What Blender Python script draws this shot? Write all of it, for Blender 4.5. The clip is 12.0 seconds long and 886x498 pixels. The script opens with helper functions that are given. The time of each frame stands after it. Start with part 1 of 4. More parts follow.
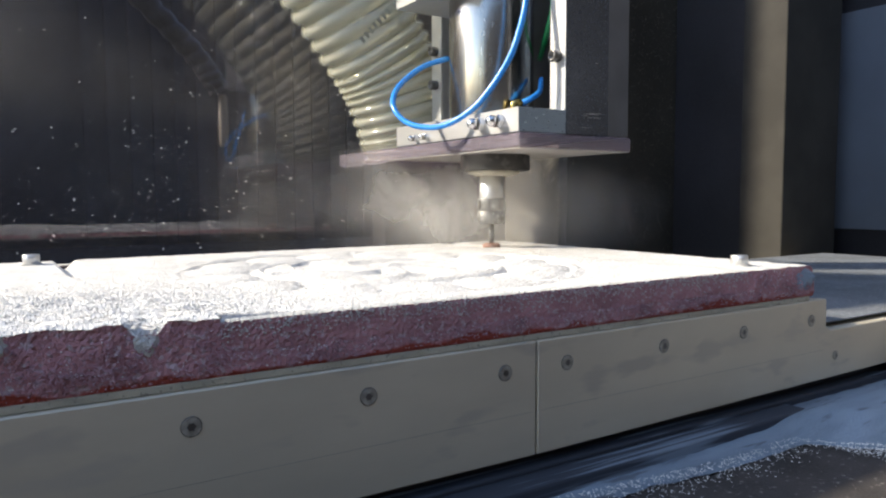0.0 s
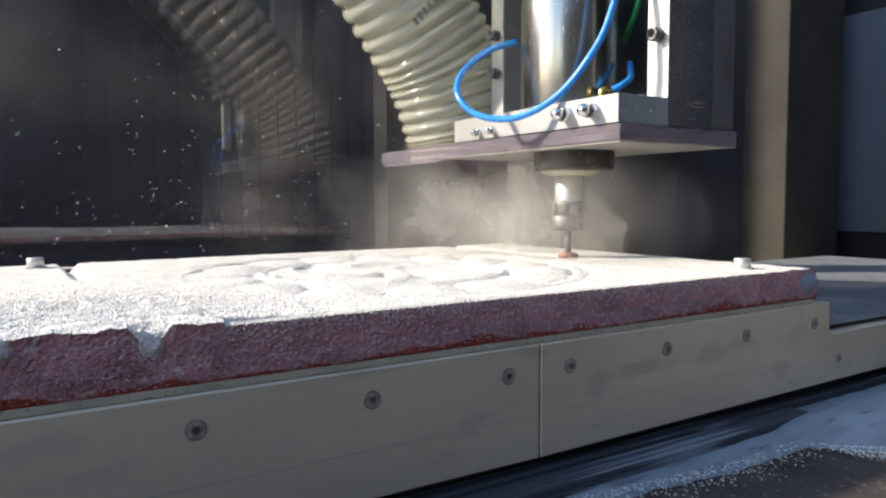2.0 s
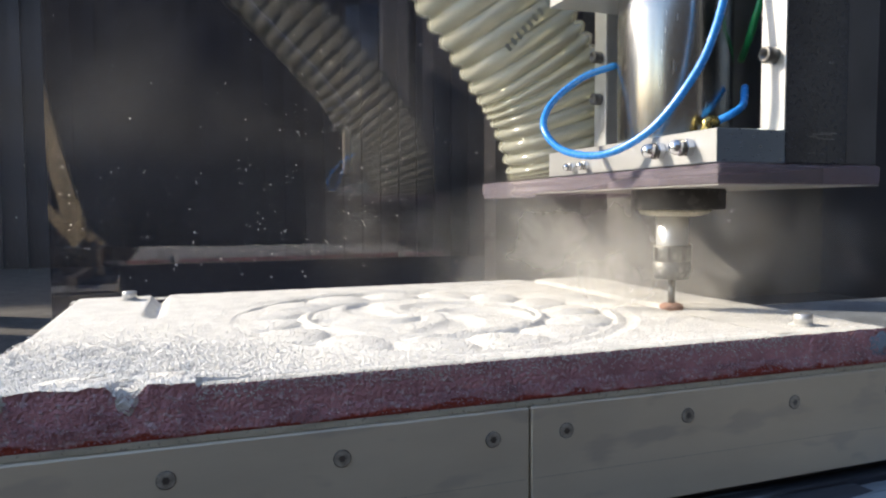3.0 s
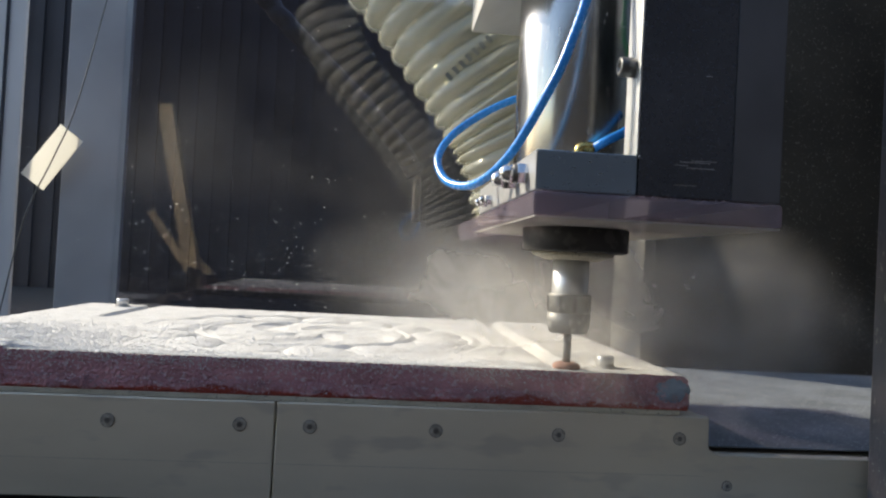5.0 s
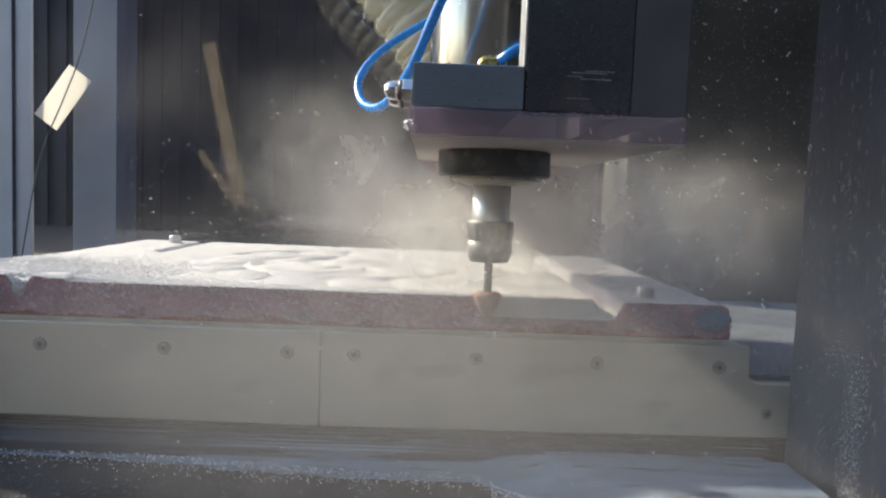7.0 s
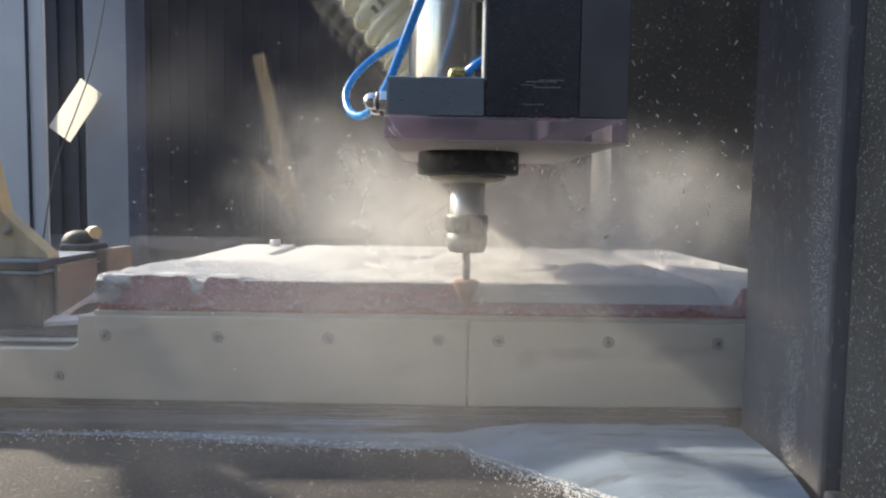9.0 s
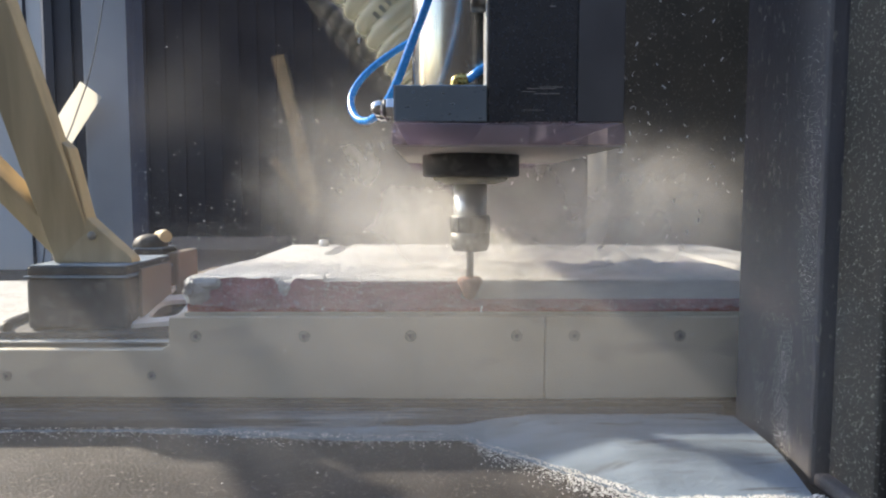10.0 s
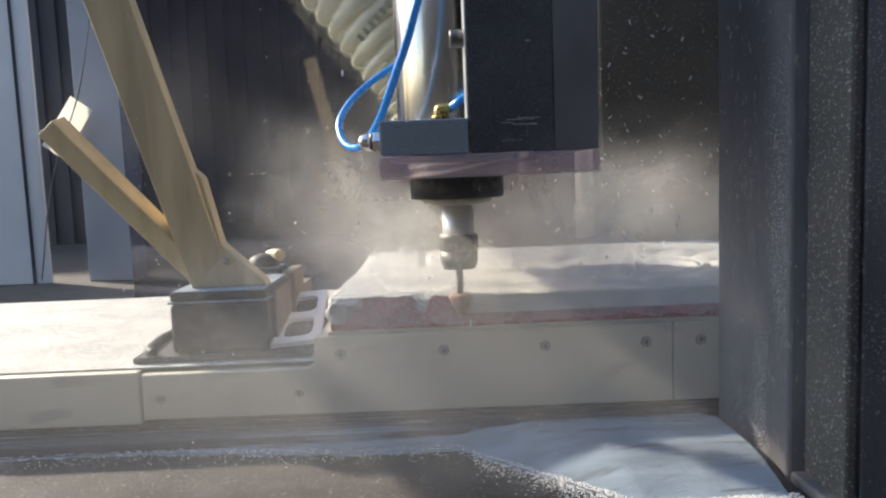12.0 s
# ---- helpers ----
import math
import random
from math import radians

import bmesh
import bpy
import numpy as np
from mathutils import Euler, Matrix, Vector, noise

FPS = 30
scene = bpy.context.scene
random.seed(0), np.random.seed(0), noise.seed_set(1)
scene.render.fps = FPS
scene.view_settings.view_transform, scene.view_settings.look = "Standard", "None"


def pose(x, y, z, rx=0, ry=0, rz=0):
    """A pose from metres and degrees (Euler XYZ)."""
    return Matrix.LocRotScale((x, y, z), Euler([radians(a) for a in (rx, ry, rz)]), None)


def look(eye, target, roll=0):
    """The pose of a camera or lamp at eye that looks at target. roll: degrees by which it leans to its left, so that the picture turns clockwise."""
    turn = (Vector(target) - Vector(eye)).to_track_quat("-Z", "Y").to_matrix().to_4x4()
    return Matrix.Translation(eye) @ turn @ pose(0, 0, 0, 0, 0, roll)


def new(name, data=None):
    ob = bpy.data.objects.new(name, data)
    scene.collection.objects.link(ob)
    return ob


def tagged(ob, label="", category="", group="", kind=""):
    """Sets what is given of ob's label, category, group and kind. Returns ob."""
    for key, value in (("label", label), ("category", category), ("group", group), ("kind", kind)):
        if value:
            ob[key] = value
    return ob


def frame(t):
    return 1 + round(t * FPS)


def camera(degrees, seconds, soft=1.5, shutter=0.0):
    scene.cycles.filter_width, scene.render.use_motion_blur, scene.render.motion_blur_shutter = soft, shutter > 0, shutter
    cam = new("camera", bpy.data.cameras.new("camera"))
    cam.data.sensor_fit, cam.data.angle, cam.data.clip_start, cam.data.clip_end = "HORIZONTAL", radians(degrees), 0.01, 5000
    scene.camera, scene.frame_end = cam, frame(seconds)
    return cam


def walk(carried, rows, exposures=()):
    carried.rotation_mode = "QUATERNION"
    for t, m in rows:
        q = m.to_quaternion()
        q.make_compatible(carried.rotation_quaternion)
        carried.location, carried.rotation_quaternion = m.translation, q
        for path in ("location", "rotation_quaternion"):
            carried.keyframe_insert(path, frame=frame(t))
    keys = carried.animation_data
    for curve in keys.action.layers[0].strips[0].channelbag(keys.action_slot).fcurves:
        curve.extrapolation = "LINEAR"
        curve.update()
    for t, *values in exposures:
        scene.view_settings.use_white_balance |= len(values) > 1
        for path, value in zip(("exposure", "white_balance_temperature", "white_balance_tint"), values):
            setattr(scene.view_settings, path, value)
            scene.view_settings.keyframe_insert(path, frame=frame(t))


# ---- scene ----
U = 0.5        # metres to one drawing unit: the machine is drawn at twice its size


def at(x, y, z, rx=0, ry=0, rz=0):
    return pose(x * U, y * U, z * U, rx, ry, rz)


cam = camera(64.0, 12.0, soft=2.2)
PATH = [
    (0, at(-0.3845, -0.4585, 0.2487, 85.82, 0.27, -32.38)),
    (0.5, at(-0.3853, -0.4593, 0.2482, 86.24, 0.31, -32.34)),
    (1, at(-0.3867, -0.4634, 0.2510, 87.12, 0.49, -32.30)),
    (1.5, at(-0.3862, -0.4601, 0.2483, 86.61, 0.37, -32.38)),
    (2, at(-0.3860, -0.4587, 0.2494, 86.03, 0.30, -32.22)),
    (2.2, at(-0.3850, -0.4585, 0.2500, 86.10, 0.32, -32.15)),      # almost still until here
    (2.5, at(-0.3531, -0.4628, 0.2866, 86.21, -0.06, -29.65)),
    (2.8, at(-0.3081, -0.5144, 0.2885, 86.28, 0.80, -22.02)),
    (3, at(-0.2625, -0.5251, 0.2936, 86.71, 0.36, -19.53)),
    (3.2, at(-0.2034, -0.5628, 0.2824, 87.77, 0.31, -15.73)),
    (4.8, at(0.0328, -0.7090, 0.2767, 90.69, -0.84, -6.79)),
    (5, at(0.0977, -0.7105, 0.2738, 91.00, -3.03, -4.78)),
    (5.5, at(0.1710, -0.7156, 0.2743, 88.79, -3.02, -1.19)),
    (6, at(0.2057, -0.7150, 0.2732, 87.28, -3.16, 0.06)),
    (6.5, at(0.2174, -0.7193, 0.2745, 86.13, -2.25, -0.16)),
    (7, at(0.2347, -0.7166, 0.2694, 85.73, -2.29, -0.99)),
    (9, at(0.2648, -0.7944, 0.2664, 85.78, -0.85, -0.28)),
    (9.5, at(0.2634, -0.8096, 0.2723, 85.67, -0.55, -0.65)),
    (10, at(0.2550, -0.8239, 0.2730, 85.41, -0.06, -0.66)),
    (10.5, at(0.2698, -0.8205, 0.2989, 84.08, 1.43, -0.57)),
    (11, at(0.2582, -0.8282, 0.2956, 84.57, 1.48, -0.58)),
    (11.5, at(0.2542, -0.8403, 0.3066, 84.15, 1.92, -0.98)),
    (12, at(0.2624, -0.8548, 0.3126, 84.40, 2.20, -1.18)),
]
EXPOSURES = [(0.0, 1.68, 6740, 11), (3.0, 1.52, 6740, 11), (5.5, 1.40, 6740, 9), (7.0, 1.56, 6740, 10), (12.0, 1.80, 6780, 11)]
scene.cycles.transparent_max_bounces = 32     # many thin veils of dust lie one behind another
walk(cam, PATH, EXPOSURES)

# ---------------------------------------------------------------- light
SUN_DIR = Vector((0.68, -0.46, -0.51)).normalized()   # the way the sunlight travels
world = bpy.data.worlds.new("sky")
scene.world = world
world.use_nodes = True
wn = world.node_tree.nodes
sky = wn.new("ShaderNodeTexSky")
sky.sky_type = "NISHITA"
sky.sun_disc = False
sky.ozone_density = 1.0
sky.dust_density = 0.8
sky.sun_elevation = math.asin(-SUN_DIR.z)
sky.sun_rotation = math.atan2(-SUN_DIR.x, -SUN_DIR.y)
world.node_tree.links.new(sky.outputs[0], wn["Background"].inputs[0])
wn["Background"].inputs[1].default_value = 0.125
sun = new("sun", bpy.data.lights.new("sun", "SUN"))
sun.data.energy = 2.5
sun.data.angle = radians(2.8)
sun.data.color = (1.0, 0.915, 0.76)
sun.matrix_world = look((0, 0, 0), SUN_DIR)


# ---------------------------------------------------------------- materials
def material(name, base, rough=0.6, metal=0.0, dark=0.6, scale=40.0, fine=400.0, bump=0.2, dist=0.0005, spots=None, spot_cover=0.5, spot_scale=120.0,
             stretch=(1, 1, 1), coat=0.0):
    """A surface with broad stains, fine grain, relief and, if given, spots of a second colour."""
    m = bpy.data.materials.new(name)
    m.use_nodes = True
    nt = m.node_tree
    b = nt.nodes["Principled BSDF"]
    tc = nt.nodes.new("ShaderNodeTexCoord")
    mp = nt.nodes.new("ShaderNodeMapping")
    mp.inputs["Scale"].default_value = stretch
    nt.links.new(tc.outputs["Object"], mp.inputs[0])
    def noise_at(s, detail=4.0):
        n = nt.nodes.new("ShaderNodeTexNoise")
        n.inputs["Scale"].default_value = s / U
        n.inputs["Detail"].default_value = detail
        nt.links.new(mp.outputs[0], n.inputs["Vector"])
        return n
    broad, grain = noise_at(scale), noise_at(fine, 2.0)
    mix = nt.nodes.new("ShaderNodeMix")
    mix.data_type = "RGBA"
    mix.inputs["A"].default_value = (*[c * dark for c in base], 1)
    mix.inputs["B"].default_value = (*base, 1)
    r = nt.nodes.new("ShaderNodeMapRange")
    r.inputs["From Min"].default_value, r.inputs["From Max"].default_value = 0.35, 0.62
    nt.links.new(broad.outputs["Fac"], r.inputs["Value"])
    nt.links.new(r.outputs[0], mix.inputs["Factor"])
    out = mix.outputs["Result"]
    if spots:
        sp = noise_at(spot_scale, 3.0)
        r2 = nt.nodes.new("ShaderNodeMapRange")
        edge = 0.66 - 0.32 * spot_cover
        r2.inputs["From Min"].default_value, r2.inputs["From Max"].default_value = edge, edge + 0.07
        nt.links.new(sp.outputs["Fac"], r2.inputs["Value"])
        mix2 = nt.nodes.new("ShaderNodeMix")
        mix2.data_type = "RGBA"
        nt.links.new(r2.outputs[0], mix2.inputs["Factor"])
        nt.links.new(out, mix2.inputs["A"])
        mix2.inputs["B"].default_value = (*spots, 1)
        out = mix2.outputs["Result"]
    nt.links.new(out, b.inputs["Base Color"])
    rr = nt.nodes.new("ShaderNodeMapRange")
    rr.inputs["To Min"].default_value, rr.inputs["To Max"].default_value = max(0.03, rough - 0.1), min(1, rough + 0.12)
    nt.links.new(grain.outputs["Fac"], rr.inputs["Value"])
    nt.links.new(rr.outputs[0], b.inputs["Roughness"])
    b.inputs["Metallic"].default_value = metal
    b.inputs["Coat Weight"].default_value = coat
    if bump:
        bp = nt.nodes.new("ShaderNodeBump")
        bp.inputs["Strength"].default_value, bp.inputs["Distance"].default_value = bump, (dist or 0.0005) * U
        nt.links.new(grain.outputs["Fac"], bp.inputs["Height"])
        nt.links.new(bp.outputs[0], b.inputs["Normal"])
    return m


M_BAR = material("brushed_aluminium_bar", (0.69, 0.62, 0.485), 0.5, 0.36, 0.80, 7, 300, 0.18, 0.0004, spots=(0.53, 0.48, 0.39), spot_cover=0.28, spot_scale=24, stretch=(0.4, 1, 1.2))
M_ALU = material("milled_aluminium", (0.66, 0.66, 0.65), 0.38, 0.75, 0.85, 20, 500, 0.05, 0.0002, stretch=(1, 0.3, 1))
# Two aluminium tones with shade and dark reflection put into the colour.
M_ALU_SHADED = material("shaded_aluminium", (0.125, 0.145, 0.175), 0.24, 0.85, 0.75, 9, 300, 0.05, 0.0002, spots=(0.16, 0.185, 0.22), spot_cover=0.12, spot_scale=40)
M_ALU_SHADED_PALER = material("paler_shaded_aluminium", (0.21, 0.225, 0.25), 0.36, 0.85, 0.85, 14, 300, 0.05, 0.0002)
# Blue in this colour stands in for sky mirrored by the block's front.
M_BLOCK_SKY = material("sky_tinted_block_aluminium", (0.33, 0.42, 0.50), 0.3, 0.75, 0.85, 20, 400, 0.05, 0.0002, stretch=(0.3, 1, 1))
M_STEEL = material("polished_steel", (0.50, 0.49, 0.465), 0.22, 1.0, 0.85, 30, 300, 0.06, 0.0002, stretch=(1, 1, 0.1))
M_CHROME = material("chrome", (0.75, 0.75, 0.75), 0.1, 1.0, 0.9, 50, 300, 0.0)
M_DARKSTEEL = material("dark_steel", (0.16, 0.155, 0.15), 0.38, 0.9, 0.7, 60, 500, 0.1)
M_NUT = material("dusty_grey_steel", (0.23, 0.225, 0.21), 0.5, 0.5, 0.75, 40, 500, 0.12, spots=(0.34, 0.33, 0.31), spot_cover=0.25, spot_scale=90)
M_SCREW = material("worn_screw_steel", (0.44, 0.41, 0.35), 0.6, 0.35, 0.6, 160, 600, 0.3)
M_BLACK = material("black_oxide_and_gap_shade", (0.02, 0.02, 0.022), 0.4, 0.3, 0.7, 60, 500, 0.1)
M_BLACKDUST = material("dusty_black_plastic", (0.034, 0.031, 0.028), 0.6, 0.0, 0.7, 40, 500, 0.2, spots=(0.062, 0.057, 0.052), spot_cover=0.4, spot_scale=70)
M_TRAY = material("grey_backing_sheet", (0.52, 0.475, 0.37), 0.7, 0.0, 0.75, 30, 400, 0.2, spots=(0.22, 0.2, 0.17), spot_cover=0.2, spot_scale=300)
M_DUST = material("white_dust", (0.68, 0.665, 0.63), 0.95, 0.0, 0.86, 34, 520, 1.0, 0.0022, spots=(0.57, 0.555, 0.525), spot_cover=0.28, spot_scale=300)
M_CRUMB = material("white_crumbs", (0.84, 0.825, 0.79), 0.95, 0.0, 0.88, 100, 900, 0.3)
# White powder, with the blue of open shade put into its colour.
M_POWDER_SHADED = material("shade_blue_powder", (0.25, 0.315, 0.385), 0.95, 0.0, 0.66, 18, 500, 0.9, 0.002, spots=(0.14, 0.165, 0.20), spot_cover=0.22, spot_scale=46, stretch=(0.35, 1.6, 1))
# Cover of the right wing, its blue shade put into the colour.
M_COVER_SHADED = material("shade_blue_cover", (0.155, 0.175, 0.20), 0.8, 0.0, 0.7, 12, 400, 0.4, 0.001, spots=(0.36, 0.37, 0.38), spot_cover=0.18, spot_scale=300)
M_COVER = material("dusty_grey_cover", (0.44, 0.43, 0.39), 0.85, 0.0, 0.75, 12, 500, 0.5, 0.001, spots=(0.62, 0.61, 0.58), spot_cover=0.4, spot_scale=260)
M_FLOOR = material("dirty_dark_floor", (0.050, 0.043, 0.040), 0.8, 0.0, 0.5, 14, 300, 0.6, 0.002, spots=(0.17, 0.16, 0.14), spot_cover=0.14, spot_scale=150)
M_WOOD = material("pale_pine_wood", (0.58, 0.46, 0.275), 0.6, 0.0, 0.72, 6, 260, 0.25, stretch=(6, 6, 0.5))
M_SIDECOL = material("dusty_dark_column", (0.048, 0.045, 0.039), 0.9, 0.0, 0.7, 8, 300, 0.4)
M_DARKHOSE = material("black_ribbed_rubber", (0.085, 0.078, 0.070), 0.3, 0.0, 0.7, 30, 300, 0.1)
M_DARKWOOD = material("dusty_stained_wood", (0.20, 0.165, 0.13), 0.7, 0.0, 0.7, 10, 260, 0.3)
M_PILLAR = material("dusty_dark_pillar", (0.155, 0.15, 0.160), 0.65, 0.0, 0.45, 7, 300, 0.6, 0.0014, spots=(0.25, 0.24, 0.22), spot_cover=0.10, spot_scale=200, stretch=(1, 1, 0.4))
M_GREYPAINT = material("light_grey_paint", (0.62, 0.60, 0.585), 0.6, 0.0, 0.85, 3, 200, 0.1)
M_POSTPAINT = material("grey_post_paint", (0.40, 0.385, 0.385), 0.65, 0.0, 0.8, 4, 200, 0.1)
M_DARKWALL = material("dark_wall", (0.022, 0.021, 0.029), 0.7, 0.0, 0.6, 3, 150, 0.2)
M_BROWNWALL = material("dark_brown_wall", (0.070, 0.058, 0.042), 0.7, 0.0, 0.55, 3, 150, 0.3, spots=(0.22, 0.2, 0.15), spot_cover=0.09, spot_scale=170)
M_BLUEPANEL = material("blue_grey_panel", (0.15, 0.18, 0.235), 0.9, 0.0, 0.8, 3, 200, 0.1)
M_COLUMN = material("dusty_grey_column", (0.085, 0.081, 0.074), 0.75, 0.0, 0.7, 8, 300, 0.4, spots=(0.30, 0.29, 0.27), spot_cover=0.2, spot_scale=420)
M_BLUETUBE = material("blue_pneumatic_tube", (0.025, 0.26, 0.75), 0.25, 0.0, 0.9, 20, 200, 0.0)
M_GREENTUBE = material("green_tube", (0.02, 0.30, 0.10), 0.3, 0.0, 0.9, 20, 200, 0.0)
M_BRASS = material("brass", (0.55, 0.42, 0.15), 0.25, 1.0, 0.8, 60, 300, 0.0)
M_CUTTER = material("pink_dusted_cutter", (0.45, 0.26, 0.19), 0.8, 0.0, 0.7, 120, 600, 0.4)
M_INK = material("dark_print", (0.24, 0.24, 0.20), 0.6, 0.0, 0.8, 60, 300, 0.0)
M_RAIL = material("dusty_blue_rail", (0.045, 0.055, 0.075), 0.7, 0.2, 0.6, 10, 300, 0.3, 0.0008, spots=(0.20, 0.25, 0.31), spot_cover=0.26, spot_scale=60, stretch=(0.06, 2.2, 1))
M_DUSTCOL = material("dust_coated_steel", (0.14, 0.132, 0.115), 0.9, 0.0, 0.7, 10, 300, 0.4, 0.001, spots=(0.20, 0.19, 0.165), spot_cover=0.25, spot_scale=90)
# For the added wall that keeps reflections dark.
M_SKY_SCREEN = material("dark_sky_screen", (0.022, 0.023, 0.030), 0.8, 0.0, 0.6, 2, 60, 0.2)


def pink_material():
    """Dusty pink board side with a clean red-orange band at its foot."""
    m = material("pink_foam", (0.60, 0.30, 0.325), 0.95, 0.0, 0.66, 22, 330, 1.0, 0.005, spots=(0.58, 0.42, 0.45), spot_cover=0.34, spot_scale=190)
    nt = m.node_tree
    b = nt.nodes["Principled BSDF"]
    old = b.inputs["Base Color"].links[0].from_socket
    tc = nt.nodes.new("ShaderNodeTexCoord")
    sep = nt.nodes.new("ShaderNodeSeparateXYZ")
    nt.links.new(tc.outputs["Object"], sep.inputs[0])
    n = nt.nodes.new("ShaderNodeTexNoise")
    n.inputs["Scale"].default_value = 13 / U
    n.inputs["Detail"].default_value = 6.0
    n.inputs["Roughness"].default_value = 0.62
    nt.links.new(tc.outputs["Object"], n.inputs["Vector"])
    mul = nt.nodes.new("ShaderNodeMath")
    mul.operation = "MULTIPLY_ADD"
    nt.links.new(n.outputs["Fac"], mul.inputs[0])
    mul.inputs[1].default_value = -0.040 * U
    nt.links.new(sep.outputs["Z"], mul.inputs[2])
    r = nt.nodes.new("ShaderNodeMapRange")
    r.inputs["From Min"].default_value, r.inputs["From Max"].default_value = 0.1160 * U, 0.1182 * U
    nt.links.new(mul.outputs[0], r.inputs["Value"])
    mix = nt.nodes.new("ShaderNodeMix")
    mix.data_type = "RGBA"
    nt.links.new(r.outputs[0], mix.inputs["Factor"])
    mix.inputs["A"].default_value = (0.34, 0.06, 0.04, 1)
    nt.links.new(old, mix.inputs["B"])
    nt.links.new(mix.outputs["Result"], b.inputs["Base Color"])
    return m


M_PINK = pink_material()
M_FUZZ = material("pink_fuzz", (0.52, 0.31, 0.345), 0.95, 0.0, 0.55, 60, 500, 0.3)


def see_through(name, tint, alpha, rough, base, spec=0.5):
    """A clear plastic: part of the light passes straight, the rest meets a plastic surface."""
    m = bpy.data.materials.new(name)
    m.use_nodes = True
    nt = m.node_tree
    b = nt.nodes["Principled BSDF"]
    b.inputs["Base Color"].default_value = (*base, 1)
    b.inputs["Roughness"].default_value = rough
    b.inputs["Specular IOR Level"].default_value = spec
    t = nt.nodes.new("ShaderNodeBsdfTransparent")
    t.inputs[0].default_value = (*tint, 1)
    mix = nt.nodes.new("ShaderNodeMixShader")
    mix.inputs[0].default_value = alpha
    nt.links.new(t.outputs[0], mix.inputs[1])
    nt.links.new(b.outputs[0], mix.inputs[2])
    nt.links.new(mix.outputs[0], nt.nodes["Material Output"].inputs[0])
    return m


def paper_material():
    """Thin paper, lit through from behind."""
    m = material("pale_paper_tag", (0.82, 0.81, 0.76), 0.6, 0.0, 0.8, 40, 300, 0.2)
    nt = m.node_tree
    tl = nt.nodes.new("ShaderNodeBsdfTranslucent")
    tl.inputs[0].default_value = (0.90, 0.89, 0.84, 1)
    mix = nt.nodes.new("ShaderNodeMixShader")
    mix.inputs[0].default_value = 0.92
    nt.links.new(nt.nodes["Principled BSDF"].outputs[0], mix.inputs[1])
    nt.links.new(tl.outputs[0], mix.inputs[2])
    nt.links.new(mix.outputs[0], nt.nodes["Material Output"].inputs[0])
    return m


M_TAG = paper_material()
M_HOSE = see_through("clear_ribbed_hose", (0.93, 0.93, 0.86), 0.40, 0.10, (0.74, 0.73, 0.60), 0.8)
M_ACRYL = see_through("clear_acrylic", (0.84, 0.78, 0.84), 0.27, 0.08, (0.48, 0.42, 0.48), 0.9)
M_FILM = see_through("film_of_settled_dust", (0.92, 0.91, 0.88), 0.36, 0.8, (0.62, 0.60, 0.57), 0.2)


def pane_material():
    """Smoked, coated sheet: it mirrors a good part of the light and lets some of the rest through."""
    m = bpy.data.materials.new("smoked_pane")
    m.use_nodes = True
    nt = m.node_tree
    nt.nodes.remove(nt.nodes["Principled BSDF"])
    gl = nt.nodes.new("ShaderNodeBsdfGlossy")
    gl.inputs["Color"].default_value = (0.80, 0.80, 0.84, 1)
    gl.inputs["Roughness"].default_value = 0.02
    t = nt.nodes.new("ShaderNodeBsdfTransparent")
    t.inputs[0].default_value = (0.52, 0.53, 0.60, 1)
    mix = nt.nodes.new("ShaderNodeMixShader")
    mix.inputs[0].default_value = 0.09
    nt.links.new(t.outputs[0], mix.inputs[1])
    nt.links.new(gl.outputs[0], mix.inputs[2])
    nt.links.new(mix.outputs[0], nt.nodes["Material Output"].inputs[0])
    return m


M_PANE = pane_material()


# ---------------------------------------------------------------- mesh helpers
def part(name, bm, mat, parent=None, label=""):
    me = bpy.data.meshes.new(name)
    bmesh.ops.scale(bm, vec=(U, U, U), verts=bm.verts)
    bm.normal_update()
    bm.to_mesh(me)
    bm.free()
    for mm in (mat if isinstance(mat, (list, tuple)) else [mat]):
        me.materials.append(mm)
    ob = new(name, me)
    ob.parent = parent
    if label:
        ob["label"] = label
    return ob


def thing(name, label, category, group="", kind=""):
    return tagged(new(name), label, category, group, kind)


def box(x0, x1, y0, y1, z0, z1, bevel=0.0, bm=None, seg=2):
    bm = bm or bmesh.new()
    g = bmesh.ops.create_cube(bm, size=1)["verts"]
    for v in g:
        v.co = Vector(((x0 + x1) / 2 + v.co.x * (x1 - x0), (y0 + y1) / 2 + v.co.y * (y1 - y0), (z0 + z1) / 2 + v.co.z * (z1 - z0)))
    if bevel:
        es = {e for v in g for e in v.link_edges}
        bmesh.ops.bevel(bm, geom=list(es), offset=bevel, segments=seg, affect="EDGES", profile=0.5)
    return bm


def lathe(profile, at=(0, 0, 0), axis="Z", seg=32, bm=None, smooth=True):
    """Turns (radius, height) pairs about an axis."""
    bm = bm or bmesh.new()
    rings = []
    for r, h in profile:
        ring = []
        for i in range(seg):
            a = 2 * math.pi * i / seg
            p = (r * math.cos(a), r * math.sin(a), h)
            if axis == "X":
                p = (h, p[0], p[1])
            elif axis == "Y":
                p = (p[0], h, p[1])
            ring.append(bm.verts.new(Vector(p) + Vector(at)))
        rings.append(ring)
    for a, b in zip(rings, rings[1:]):
        for i in range(seg):
            f = bm.faces.new((a[i], a[(i + 1) % seg], b[(i + 1) % seg], b[i]))
            f.smooth = smooth
    for ring in (rings[0], rings[-1]):
        try:
            bm.faces.new(ring)
        except ValueError:
            pass
    bmesh.ops.recalc_face_normals(bm, faces=bm.faces)
    return bm


